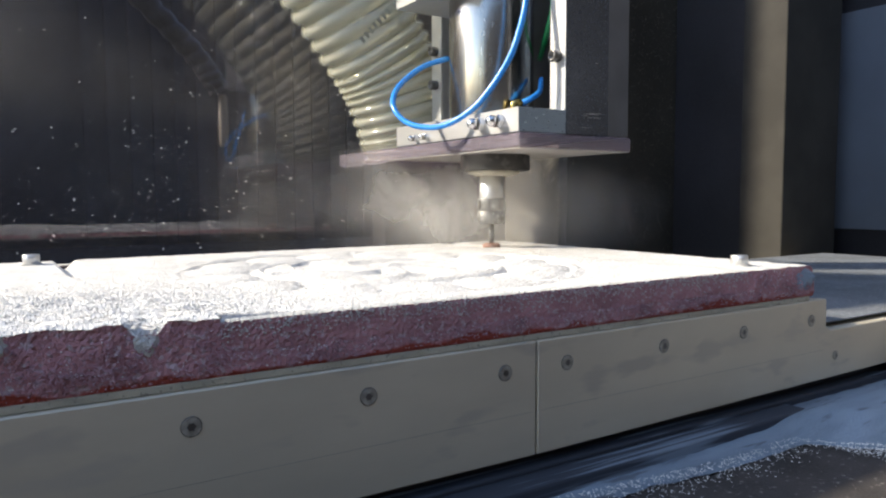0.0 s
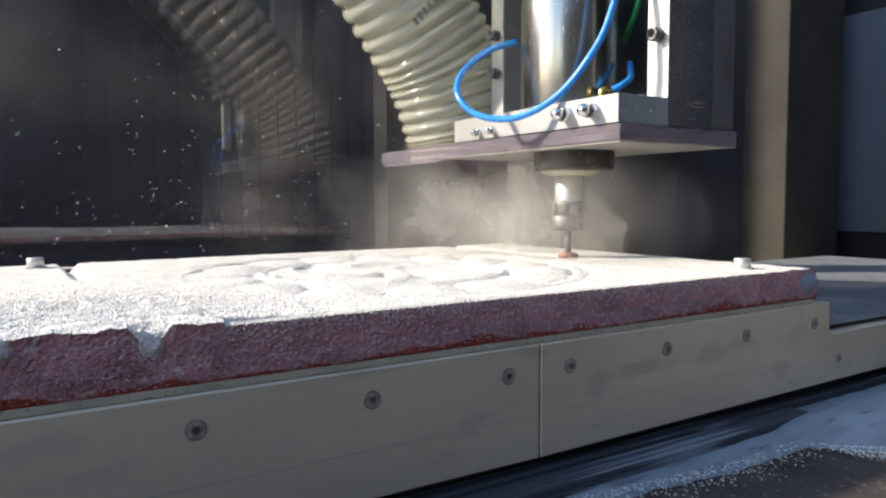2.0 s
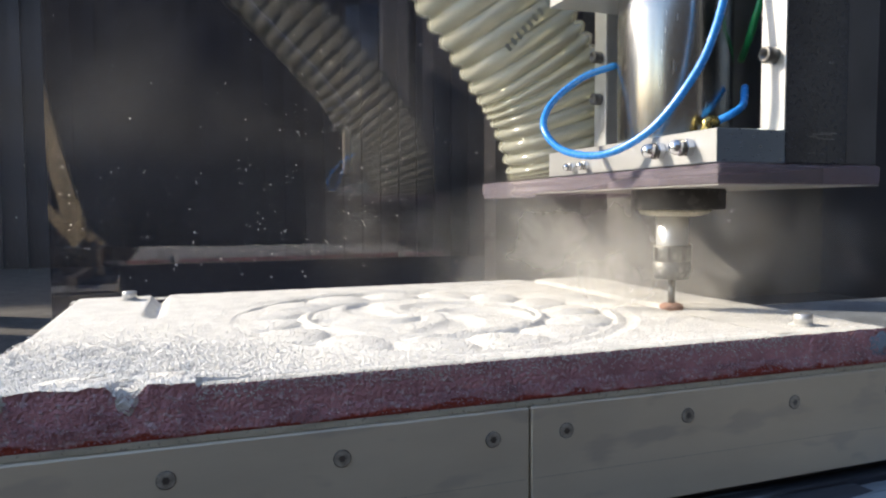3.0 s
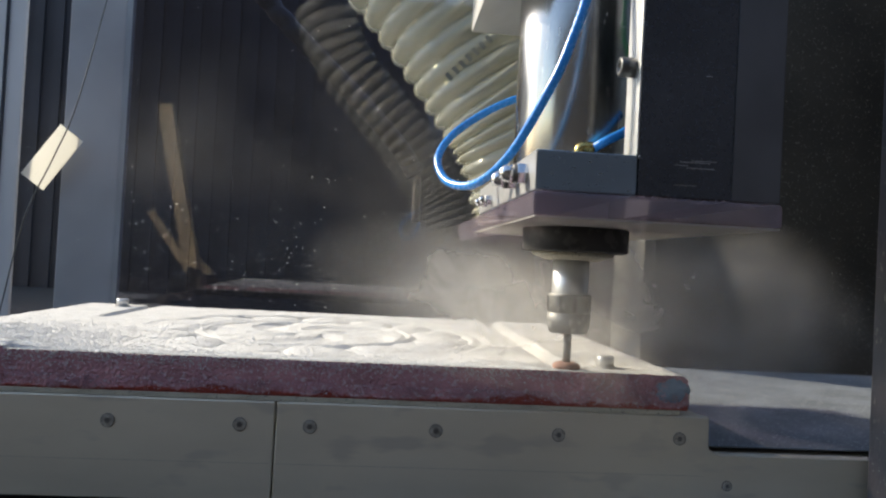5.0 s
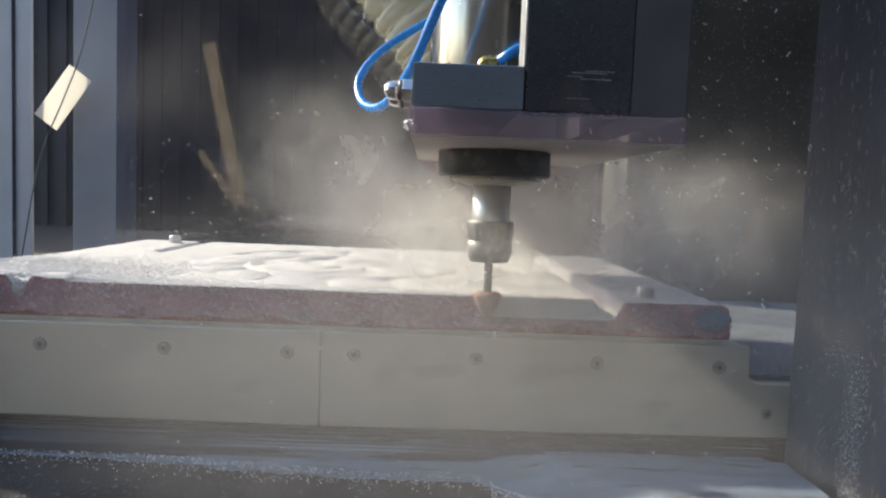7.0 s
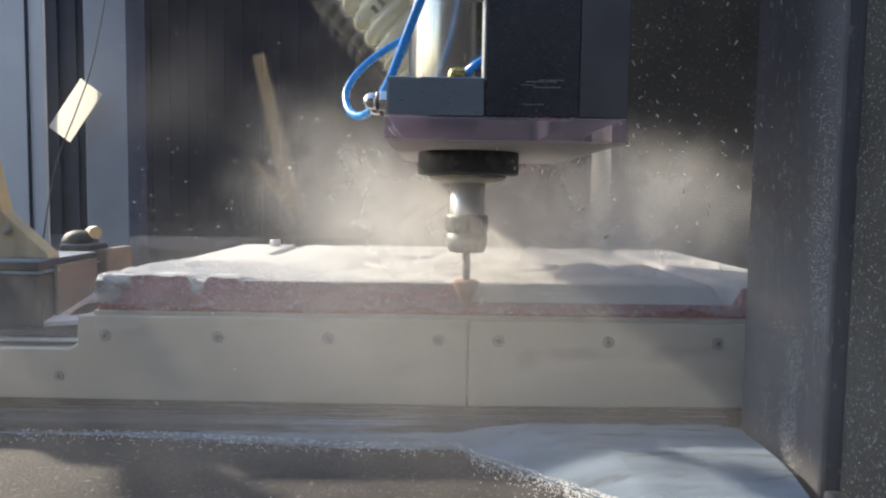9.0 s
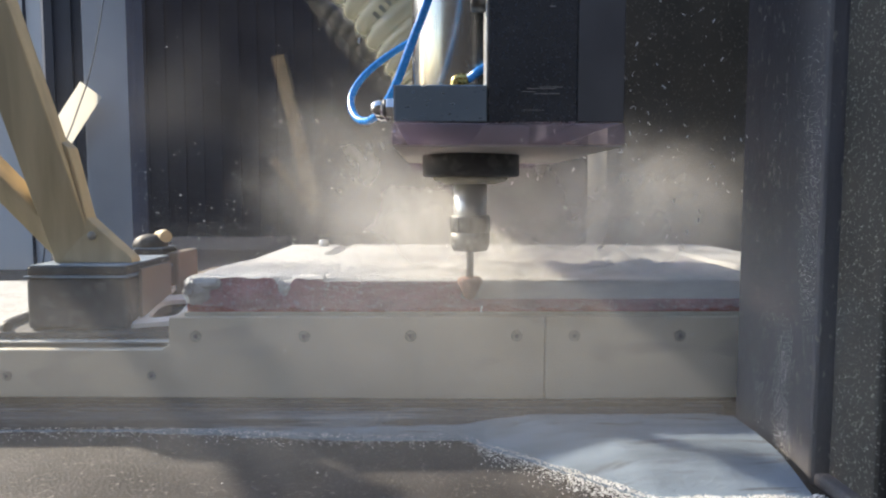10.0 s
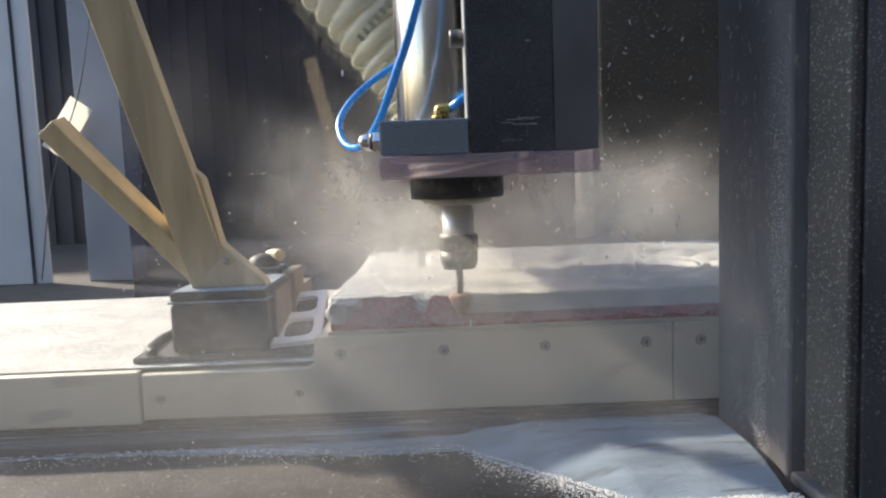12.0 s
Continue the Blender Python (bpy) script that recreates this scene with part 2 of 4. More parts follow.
def spline(points, n):
    """A smooth line of n points through the given ones."""
    pts = [Vector(p) for p in points]
    pts = [2 * pts[0] - pts[1]] + pts + [2 * pts[-1] - pts[-2]]
    out = []
    for k in range(n):
        u = k / (n - 1) * (len(pts) - 3)
        i = min(int(u), len(pts) - 4)
        f = u - i
        a, b, c, d = pts[i:i + 4]
        out.append(0.5 * ((2 * b) + (c - a) * f + (2 * a - 5 * b + 4 * c - d) * f * f + (3 * b - a - 3 * c + d) * f ** 3))
    return out


def sweep(line, radius, seg=12, bm=None, cap=True, twist=0.0):
    """A tube along a line; radius is a number or a function of (step, turn)."""
    bm = bm or bmesh.new()
    rings = []
    up = Vector((0, 1, 0))
    for k, p in enumerate(line):
        d = (line[min(k + 1, len(line) - 1)] - line[max(k - 1, 0)]).normalized()
        side = (up - d * up.dot(d)).normalized()
        up = side
        other = d.cross(side)
        ring = []
        for i in range(seg):
            a = 2 * math.pi * i / seg
            r = radius(k, i / seg) if callable(radius) else radius
            ring.append(bm.verts.new(p + (side * math.cos(a) + other * math.sin(a)) * r))
        rings.append(ring)
    for a, b in zip(rings, rings[1:]):
        for i in range(seg):
            bm.faces.new((a[i], a[(i + 1) % seg], b[(i + 1) % seg], b[i])).smooth = True
    if cap:
        bm.faces.new(rings[0])
        bm.faces.new(rings[-1])
    bmesh.ops.recalc_face_normals(bm, faces=bm.faces)
    return bm


def hexnut(at, r, h, axis="X", bm=None):
    return lathe([(r * 0.94, 0), (r, h * 0.12), (r, h * 0.88), (r * 0.94, h)], at, axis, 6, bm, False)


# ---------------------------------------------------------------- the machine's motion
FEED = 0.0857                                   # table, m/s to the right from 5.5 s
TOOL_X = 0.296


def table_x(t):
    return 0.0 if t <= 5.5 else FEED * (t - 5.5)


def head_y(t):
    return max(-0.003, 0.4688 - 0.0881 * t)


TIMES = [i * 0.25 for i in range(49)]
ON_TABLE, ON_HEAD, SINKING = [], [], []

# ---------------------------------------------------------------- setting
def setting(name, bm, mat, label, category):
    return tagged(part(name, bm, mat), label, category, kind="structure")


def build_floor():
    bm = bmesh.new()
    bmesh.ops.create_grid(bm, x_segments=60, y_segments=60, size=1)
    for v in bm.verts:
        v.co = Vector((v.co.x * 40.0, v.co.y * 40.0 + 0.3, 0.0))
    setting("floor", bm, M_FLOOR, "dark dirty machine floor strewn with pale chips", "floor")


def powder_edge(x):
    """How far in front of the table the fallen powder reaches."""
    y = -0.042 - 0.022 * max(0.0, min(1.0, (x + 0.1) / 0.3)) - 0.006 * math.sin(x * 9)
    if x > 0.285:
        y -= 0.172 * min(1.0, (x - 0.285) / 0.165)
    return y


def build_powder():
    """A low drift of powder on the floor below the table's front."""
    bm = bmesh.new()
    nx, ny = 240, 40
    grid = []
    for i in range(nx + 1):
        x = -1.6 + 2.19 * i / nx
        row = []
        e = powder_edge(x) + 0.008 * noise.noise((x * 30, 1, 0)) + 0.004 * noise.noise((x * 110, 4, 0))
        for j in range(ny + 1):
            f = j / ny
            y = e + (0.75 - e) * f ** 1.6
            h = (0.010 + 0.011 * max(0.0, min(1.0, (x - 0.20) / 0.16))) * min(1, (y - e) / 0.085) ** 0.9 * (1 - 0.6 * max(0.0, min(1.0, (y + 0.045) / 0.03))) + 0.0015 * noise.noise((x * 60, y * 60, 2))
            row.append(bm.verts.new((x, y, 0.002 + max(0, h))))
        grid.append(row)
    for i in range(nx):
        for j in range(ny):
            bm.faces.new((grid[i][j], grid[i + 1][j], grid[i + 1][j + 1], grid[i][j + 1])).smooth = True
    # The drift's shade is in its blue-grey colour.
    setting("powder_drift", bm, M_POWDER_SHADED, "drift of white powder on the dark floor, coloured shade-blue", "powder")["kind"] = "stuff"
    # loose grains along the drift's edge
    bm = bmesh.new()
    rnd = random.Random(4)
    for _ in range(7000):
        x = rnd.uniform(-0.5, 0.60) if rnd.random() < 0.45 else rnd.uniform(0.30, 0.60)
        y = powder_edge(x) - abs(rnd.gauss(0, 0.018 if x < 0.3 else 0.026)) + 0.014
        s = rnd.uniform(0.0003, 0.0009) * (1.5 if x > 0.38 else 1.0)
        crumb(bm, (x, y, 0.003 + s * 0.6 + (0.0015 if y > powder_edge(x) else 0)), s, rnd)
    tagged(part("powder_grains", bm, M_CRUMB), "loose white grains scattered along the powder edge", "grains", kind="stuff")


def build_rail():
    """The bed on which the table slides: a dusty rail with a lip along its front."""
    rail = setting("bed_rail", box(-1.6, 0.60, -0.002, 0.60, 0.0, 0.0185, 0.002), M_RAIL, "dark blue dusty machine bed rail under the table", "rail")
    part("rail_lip", box(-1.6, 0.36, -0.030, -0.0025, 0.0, 0.0160, 0.003), M_RAIL, rail)


def crumb(bm, at, s, rnd):
    """One rough crumb: a squashed, uneven octahedron."""
    x, y, z = at
    a = rnd.uniform(0, 3.1)
    c, d = math.cos(a) * s, math.sin(a) * s
    k = rnd.uniform(0.6, 1.5)
    vs = [bm.verts.new(p) for p in ((x + c * k, y + d * k, z), (x - d, y + c, z), (x - c * k, y - d * k, z), (x + d, y - c, z), (x, y, z + s * rnd.uniform(0.5, 1.1)), (x, y, z - s * 0.6))]
    for i in range(4):
        bm.faces.new((vs[i], vs[(i + 1) % 4], vs[4]))
        bm.faces.new((vs[(i + 1) % 4], vs[i], vs[5]))


def build_setting():
    build_floor()
    build_powder()
    build_rail()
    pil = setting("pillar", box(0.607, 1.15, -0.182, -0.012, -0.01, 1.3, 0.004), M_PILLAR, "dark machine pillar speckled with pale dust", "pillar")
    part("edge_profile", box(0.6225, 0.6355, -0.252, -0.183, 0.0, 1.3, 0.004), M_COLUMN, pil, "grey metal edge strip")
    part("face_sheet", box(0.6375, 1.15, -0.250, -0.183, 0.0, 1.3, 0.003), M_PILLAR, pil)
    part("foot_ledge", box(0.609, 1.15, -0.262, -0.1835, 0.0, 0.012, 0.003), M_PILLAR, pil)
    rnd = random.Random(21)
    bm = bmesh.new()
    for k in range(14000):
        if k % 3 == 0:
            p = (0.638 + abs(rnd.gauss(0, 0.05)), -0.2508, rnd.uniform(0.0, 0.75))
        else:
            p = (0.6065, max(-0.178, min(-0.02, -0.178 + abs(rnd.gauss(0, 0.055)))), abs(rnd.gauss(0.0, 0.17)))
        if noise.noise((p[0] * 22, p[1] * 30, p[2] * 14)) + rnd.uniform(-0.25, 0.25) > 0.02:
            crumb(bm, p, rnd.uniform(0.00018, 0.00055), rnd)
    part("stuck_grains", bm, M_CRUMB, pil, "pale grains stuck to the pillar")["kind"] = "stuff"
    # back of the enclosure
    pane = setting("window_1", box(-0.52, 0.64, 1.003, 1.007, 0.02, 1.62), M_PANE, "smoked glossy enclosure pane with dust specks", "window")
    pane.visible_shadow = False
    setting("column", box(0.614, 0.638, 0.665, 0.85, 0.0, 1.4, 0.003), M_DUSTCOL, "grey steel column behind the table, coated in dust", "column")
    setting("wall_back", box(-5.0, 3.2, 3.60, 3.70, 0.0, 1.85), M_DARKWALL, "dark corrugated wall", "wall")
    setting("wall_back_right", box(0.55, 2.4, 1.32, 1.40, 0.0, 1.5), M_BROWNWALL, "dark brown wall speckled with dust", "wall")
    # Its long forward stretch is unseen, added to cut sky light from the right.
    wr = setting("wall_right", box(1.75, 1.83, -3.45, 1.31, 0.0, 1.8), M_DARKWALL, "dark enclosure wall with a blue-grey panel", "wall")
    # Added out of view to block sky light from the bars' right end.
    setting("sky_screen_right", box(0.95, 1.03, -3.45, -0.27, 0.0, 1.8), M_DARKWALL, "unseen dark screen wall added to dim the table's right end", "wall")
    part("panel", box(1.744, 1.7495, -0.30, 0.72, 0.15, 0.78, 0.001), M_BLUEPANEL, wr, "blue-grey painted panel")
    # Added out of view: hides low sky from the pane and the plates.
    setting("sky_screen_front", box(-6.0, 6.0, -3.6, -3.5, 0.0, 2.7), M_SKY_SCREEN, "unseen dark screen wall added to keep sky out of reflections", "wall")
    setting("side_column", box(1.400, 1.66, 0.660, 0.79, 0.0, 1.7, 0.004), M_SIDECOL, "dusty grey machine side column", "column")
    # posts and grey wall seen past the pane
    setting("post", box(-0.955, -0.778, 1.67, 1.75, 0.0, 1.22, 0.004), M_POSTPAINT, "grey painted steel post", "post")
    w = setting("wall_left", box(-3.2, -1.085, 1.66, 1.675, 0.0, 1.22, 0.003), M_GREYPAINT, "light grey painted sheet wall", "wall")
    part("seam_strip", box(-1.145, -1.136, 1.654, 1.6595, 0.0, 1.22), M_DARKWALL, w)
    bm = bmesh.new()
    for i in range(62):
        x = -3.9 + i * 0.112
        box(x, x + 0.05, 3.58, 3.599, 0, 1.85, 0.0, bm)
    part("corrugation", bm, M_DARKWALL, bpy.data.objects["wall_back"])


# ---------------------------------------------------------------- table
def screw(x, z, parent, r=0.0062):
    s = part("screw", lathe([(0.0001, -0.0008), (r, -0.0008), (r, 0.0), (0.0001, 0.0)][::-1], (x, 0, z), "Y", 24, None, False), M_SCREW, parent, "countersunk star screw")
    part("rim", lathe([(r, -0.0004), (r + 0.0006, -0.0004), (r + 0.0006, 0.001)], (x, 0, z), "Y", 24), M_DARKSTEEL, s)
    bm = bmesh.new()
    vs = []
    for i in range(12):
        rr = r * (0.52 if i % 2 == 0 else 0.36)
        a = math.pi * i / 6
        vs.append(bm.verts.new((x + rr * math.cos(a), -0.0012, z + rr * math.sin(a))))
    bm.faces.new(vs)
    part("recess", bm, M_DARKSTEEL, s)
    return s


def poly_bar(outline, y0, y1, bevel=0.0012):
    """A flat bar cut to an outline in x and z."""
    bm = bmesh.new()
    f = bm.faces.new([bm.verts.new((x, y0, z)) for x, z in outline])
    g = bmesh.ops.extrude_face_region(bm, geom=[f])
    bmesh.ops.translate(bm, verts=[v for v in g["geom"] if isinstance(v, bmesh.types.BMVert)], vec=(0, y1 - y0, 0))
    bmesh.ops.recalc_face_normals(bm, faces=bm.faces)
    bmesh.ops.bevel(bm, geom=list(bm.edges), offset=bevel, segments=1, affect="EDGES")
    return bm


def build_table():
    tb = thing("machine_table", "sliding aluminium machine table with screwed front bars", "machine table")
    ON_TABLE.append(tb)
    part("bed", box(-0.66, 0.66, 0.0125, 0.62, 0.034, 0.0875, 0.002), M_BAR, tb)
    part("raised_bed", box(-0.438, 0.438, 0.0125, 0.61, 0.088, 0.1265, 0.001), M_BAR, tb)
    zt, zs, zb = 0.127, 0.0885, 0.028
    for s in (-1, 1):
        out = [(0.0008 * s, zb), (0.655 * s, zb + 0.004), (0.655 * s, zs), (0.452 * s, zs), (0.443 * s, zs + 0.006), (0.442 * s, zt), (0.0008 * s, zt)]
        bar = part("front_bar", poly_bar(out if s > 0 else out[::-1], 0.0, 0.012), M_BAR, tb, "scratched brushed aluminium bar")
        for x in (0.034, 0.159, 0.284, 0.411):
            screw(x * s, 0.104, bar)
        for x in (0.464, 0.633):
            screw(x * s, 0.057, bar, 0.0048)
        part("scribe_line", box(0.004 if s > 0 else -0.438, 0.438 if s > 0 else -0.004, -0.00015, 0.001, 0.0663, 0.0666), M_SCREW, bar)
        # lower wings of the table beyond the bars
        part("wing", box(0.66 * s if s > 0 else -0.90, 0.90 if s > 0 else -0.66, 0.002, 0.62, 0.026, 0.092, 0.002), M_BAR, tb)
        part("wing_end", box(0.905 if s > 0 else -1.5, 1.5 if s > 0 else -0.905, 0.004, 0.62, 0.026, 0.090, 0.002), M_BAR, tb)
        # The right cover is coloured as shaded, the left one as lit.
        part("dust_cover", box(0.446 if s > 0 else -1.5, 1.5 if s > 0 else -0.446, 0.016, 0.6, 0.0925, 0.0945, 0.0008), M_COVER_SHADED if s > 0 else M_COVER, tb, "dusty cover sheet")
    fence = part("rear_fence", box(-0.432, 0.432, 0.612, 0.640, 0.036, 0.158, 0.003), M_BLACKDUST, tb, "dark rail along the back of the board")
    part("fence_dust", box(-0.431, 0.431, 0.613, 0.639, 0.1583, 0.1600, 0.0005), M_COVER, fence, "pale dust on the rail")
    # Black strip painting the shade in the gap below the table.
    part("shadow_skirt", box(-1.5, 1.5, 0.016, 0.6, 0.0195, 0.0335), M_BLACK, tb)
    return tb


# ---------------------------------------------------------------- board
BX, BY0, BY1, BZ0, BZ1 = 0.420, 0.006, 0.600, 0.132, 0.1675
RING_C, RING_R = (0.0, 0.285), 0.238
CUT_END = -0.262


def relief(x, y):
    """Height of the carved rosette against the board's face."""
    dx, dy = x - RING_C[0], y - RING_C[1]
    r = math.hypot(dx, dy)
    if r > RING_R + 0.012:
        return 0.0
    a = math.atan2(dy, dx)
    if r > RING_R - 0.014:                       # outer groove
        return -0.0030 * max(0, 1 - abs(r - RING_R) / 0.013)
    if r > 0.148:                                # ring of rounded mounds, a notch between each two
        u = (r - 0.148) / (RING_R - 0.014 - 0.148)
        k = (a * 15 / (2 * math.pi) - 0.25 * u) % 1.0
        dome = 1 - (2 * k - 1) ** 2 * 0.98 - (2 * u - 1) ** 2 * 0.9
        return -0.0055 + 0.0075 * max(0, dome) ** 0.6
    if r > 0.132:                                # inner ridge
        return -0.004 + 0.0045 * max(0, 1 - abs(r - 0.140) / 0.008)
    if r > 0.022:                                # leaf-shaped hollows
        u = (r - 0.022) / 0.110
        k = (a * 5 / (2 * math.pi) + 0.9 * u) % 1.0
        leaf = math.sin(math.pi * u) ** 0.5
        edge = abs(k - 0.42) / (0.36 * leaf + 1e-6)
        return -0.001 - (0.0048 * (1 - edge ** 2) if edge < 1 else 0.0)
    return -0.001


def board_height(x, y):
    z = BZ1 + relief(x, y) * max(0.0, min(1.0, (x + 0.25) / 0.13))     # dust fills the carving towards the plain end
    n = noise.noise((x * 55, y * 55, 3)) * 0.0009 + noise.noise((x * 160, y * 160, 7)) * 0.0006
    # older groove, half filled with dust
    g = abs(x + 0.308)
    if g < 0.013:
        open_part = max(0, min(1, (y - 0.36) / 0.06)) + max(0, 1 - (y - BY0) / 0.02)
        z -= 0.013 * min(1, open_part) * (1 - g / 0.013)
    # groove under the tool
    g = abs(x - TOOL_X)
    if g < 0.0145 and y > -0.01:
        z = min(z, BZ1 - 0.020 * min(1, (0.0145 - g) / 0.0105))
    # crumbs lie thick over the plain end of the board
    if x < -0.20 and g > 0.02:
        w = min(1, (-0.20 - x) / 0.08) * max(0, 1 - max(0, y - 0.16) / 0.12)
        z += w * (0.0042 + 0.0030 * noise.noise((x * 40, y * 40, 9)) + 0.0016 * noise.noise((x * 120, y * 120, 5)))
    return z + n


def build_board():
    bd = thing("foam_board", "pink foam board with a carved rosette under white dust", "foam board")
    ON_TABLE.append(bd)
    bm = bmesh.new()
    nx, ny = 320, 190
    ys = [BY0 + (BY1 - BY0) * j / ny for j in range(ny + 1)]
    grid = []
    for i in range(nx + 1):
        x = -BX + 2 * BX * i / nx
        row = []
        for j, y in enumerate(ys):
            z = board_height(x, y)
            yy = y
            if CUT_END < x < TOOL_X and j < 4:      # chamfer left by the tool along the front edge
                z = min(z, 0.1475 + 0.020 * j / 4)
                yy = BY0 + 0.0145 * j / 4
            e = min(1, (BX - abs(x)) / 0.006)
            row.append(bm.verts.new((x, yy, z - 0.004 * (1 - e) ** 2)))
        grid.append(row)
    for i in range(nx):
        for j in range(ny):
            bm.faces.new((grid[i][j], grid[i + 1][j], grid[i + 1][j + 1], grid[i][j + 1])).smooth = True
    # sides with a ragged skin
    def side(top, out):
        prev = None
        for k, v in enumerate(top):
            col = [v]
            for m in range(1, 7):
                z = v.co.z + (BZ0 - v.co.z) * m / 6
                d = 0.0012 * noise.noise((v.co.x * 130, v.co.y * 130, z * 130)) + 0.003 * (m / 6)
                if m == 6:
                    d = 0.001
                col.append(bm.verts.new((v.co.x + out[0] * d, v.co.y + out[1] * d, z)))
            if prev:
                for a, b, c, e in zip(prev, prev[1:], col[1:], col):
                    bm.faces.new((a, b, c, e)).material_index = 1
            prev = col
    side([r[0] for r in grid], (0, -1))
    side([r[-1] for r in grid], (0, 1))
    side(grid[0], (-1, 0))
    side(grid[-1], (1, 0))
    bmesh.ops.recalc_face_normals(bm, faces=bm.faces)
    part("body", bm, [M_DUST, M_PINK], bd)
    part("backing_sheet", box(-0.425, 0.412, 0.0035, 0.606, 0.1272, 0.1322, 0.0008), M_TRAY, bd, "grey backing sheet")
    # material still to be milled: V-shaped lengths that go under as the tool passes
    n = 20
    for i in range(n):
        y1 = 0.466 - 0.0233 * i
        y0 = y1 - 0.0233
        bm = bmesh.new()
        prof = [(-0.0145, BZ1), (0.0145, BZ1), (0.004, BZ1 - 0.0198), (-0.004, BZ1 - 0.0198)]
        ends = []
        for y in (max(y0, BY0 - 0.0005), y1):
            ends.append([bm.verts.new((TOOL_X + px, y, pz + 0.0004)) for px, pz in prof])
        a, b = ends
        f = bm.faces.new(a)
        f.material_index = 1
        bm.faces.new(b[::-1])
        for k in range(4):
            bm.faces.new((a[k], b[k], b[(k + 1) % 4], a[(k + 1) % 4]))
        bmesh.ops.recalc_face_normals(bm, faces=bm.faces)
        ob = part("uncut_length", bm, [M_DUST, M_PINK], bd)
        SINKING.append((ob, (0.4688 - (y0 + y1) / 2) / 0.0881, (0, 0.006 if i == n - 1 else 0, -0.034)))
    n = 24
    L = (TOOL_X - CUT_END) / n
    for i in range(n):
        x1 = TOOL_X - L * i
        x0 = x1 - L
        bm = bmesh.new()
        prof = [(BY0 - 0.0008, 0.1470), (BY0 - 0.0008, BZ1 + 0.0004), (BY0 + 0.0145, BZ1 + 0.0004)]
        ends = [[bm.verts.new((x, py + 0.0004 * noise.noise((x * 90, pz * 90, 0)), pz)) for py, pz in prof] for x in (x0, x1)]
        a, b = ends
        bm.faces.new(a)
        bm.faces.new(b[::-1])
        for k in range(3):
            f = bm.faces.new((a[k], b[k], b[(k + 1) % 3], a[(k + 1) % 3]))
            f.material_index = 1 if k == 0 else 0
        bmesh.ops.recalc_face_normals(bm, faces=bm.faces)
        rnd = random.Random(50 + i)
        for q in range(190):
            y, z = (BY0 + abs(rnd.gauss(0, 0.004)), BZ1 + 0.0006) if q % 3 else (BY0 - 0.001, BZ1 - abs(rnd.gauss(0, 0.006)))
            crumb(bm, (rnd.uniform(x0, x1), y, z), rnd.uniform(0.0004, 0.0011), rnd)
        ob = part("uncut_edge", bm, [M_DUST, M_PINK], bd)
        SINKING.append((ob, 5.5 + (TOOL_X - (x0 + x1) / 2) / FEED, (0, 0.010, -0.032)))
    for x, y in ((-0.347, 0.556), (0.345, 0.050)):
        s = part("hold_down_screw", lathe([(0.0095, 0), (0.0095, 0.0115), (0.0085, 0.0125), (0.0001, 0.0125)], (x, y, BZ1), seg=20), M_ALU, bd, "dusty cap screw")
        part("washer", lathe([(0.013, 0), (0.013, 0.0012), (0.0096, 0.0012)], (x, y, BZ1 + 0.0005), seg=20), M_DUST, s)
    # dust heaped over the corner and in the old groove's mouth
    for lx, ly, lz, rx, ry, rz in ((-0.409, 0.010, 0.156, 0.018, 0.010, 0.019), (-0.398, 0.012, 0.165, 0.020, 0.012, 0.009), (-0.417, 0.06, 0.160, 0.009, 0.07, 0.013),
                                   (-0.308, 0.0125, 0.1570, 0.0165, 0.0085, 0.0130), (0.403, 0.009, 0.150, 0.019, 0.0075, 0.0165), (0.417, 0.030, 0.151, 0.006, 0.026, 0.016), (-0.345, 0.030, 0.168, 0.030, 0.016, 0.006), (-0.285, 0.03, 0.168, 0.022, 0.02, 0.005)):
        bm = bmesh.new()
        bmesh.ops.create_icosphere(bm, subdivisions=4, radius=1.0)
        for v in bm.verts:
            p = Vector((lx + v.co.x * rx, ly + v.co.y * ry, lz + v.co.z * rz))
            k = 1 + 0.22 * noise.noise(p * 90) + 0.16 * noise.noise(p * 260) + 0.10 * noise.noise(p * 620)
            if lx == -0.308:                  # it fills the V of the groove
                v.co.x *= 0.22 + 0.39 * (v.co.z + 1)
            v.co = Vector((lx + v.co.x * rx * k, ly + v.co.y * ry * k, lz + v.co.z * rz * k))
        for f in bm.faces:
            f.smooth = True
        # Heaps at the right end take the powder colour with shade in it.
        part("settled_dust", bm, M_POWDER_SHADED if lx > 0.3 else M_DUST, bd, "heaped white milling dust")["kind"] = "stuff"
    # crumbs
    rnd = random.Random(2)
    bm = bmesh.new()
    for k in range(30000):
        if k % 3 == 0:
            x, y = -0.419 + abs(rnd.gauss(0, 0.11)), abs(rnd.gauss(0, 0.10)) + BY0
        elif k % 3 == 1:
            x, y = rnd.uniform(-0.419, 0.28), BY0 + abs(rnd.gauss(0, 0.02)) - 0.0015
        else:
            x, y = rnd.uniform(-0.419, 0.40), BY0 + abs(rnd.gauss(0, 0.16))
        if y > 0.59 or (x > CUT_END and y < BY0 + 0.016):
            continue
        s = rnd.uniform(0.0004, 0.0009) * (1.35 if x < -0.18 and y < 0.16 else 1.0)
        crumb(bm, (x, y, board_height(x, max(y, BY0)) + s * 0.4), s, rnd)
    c = part("crumb_layer", bm, M_CRUMB, bd, "coarse white crumbs")
    c["kind"] = "stuff"
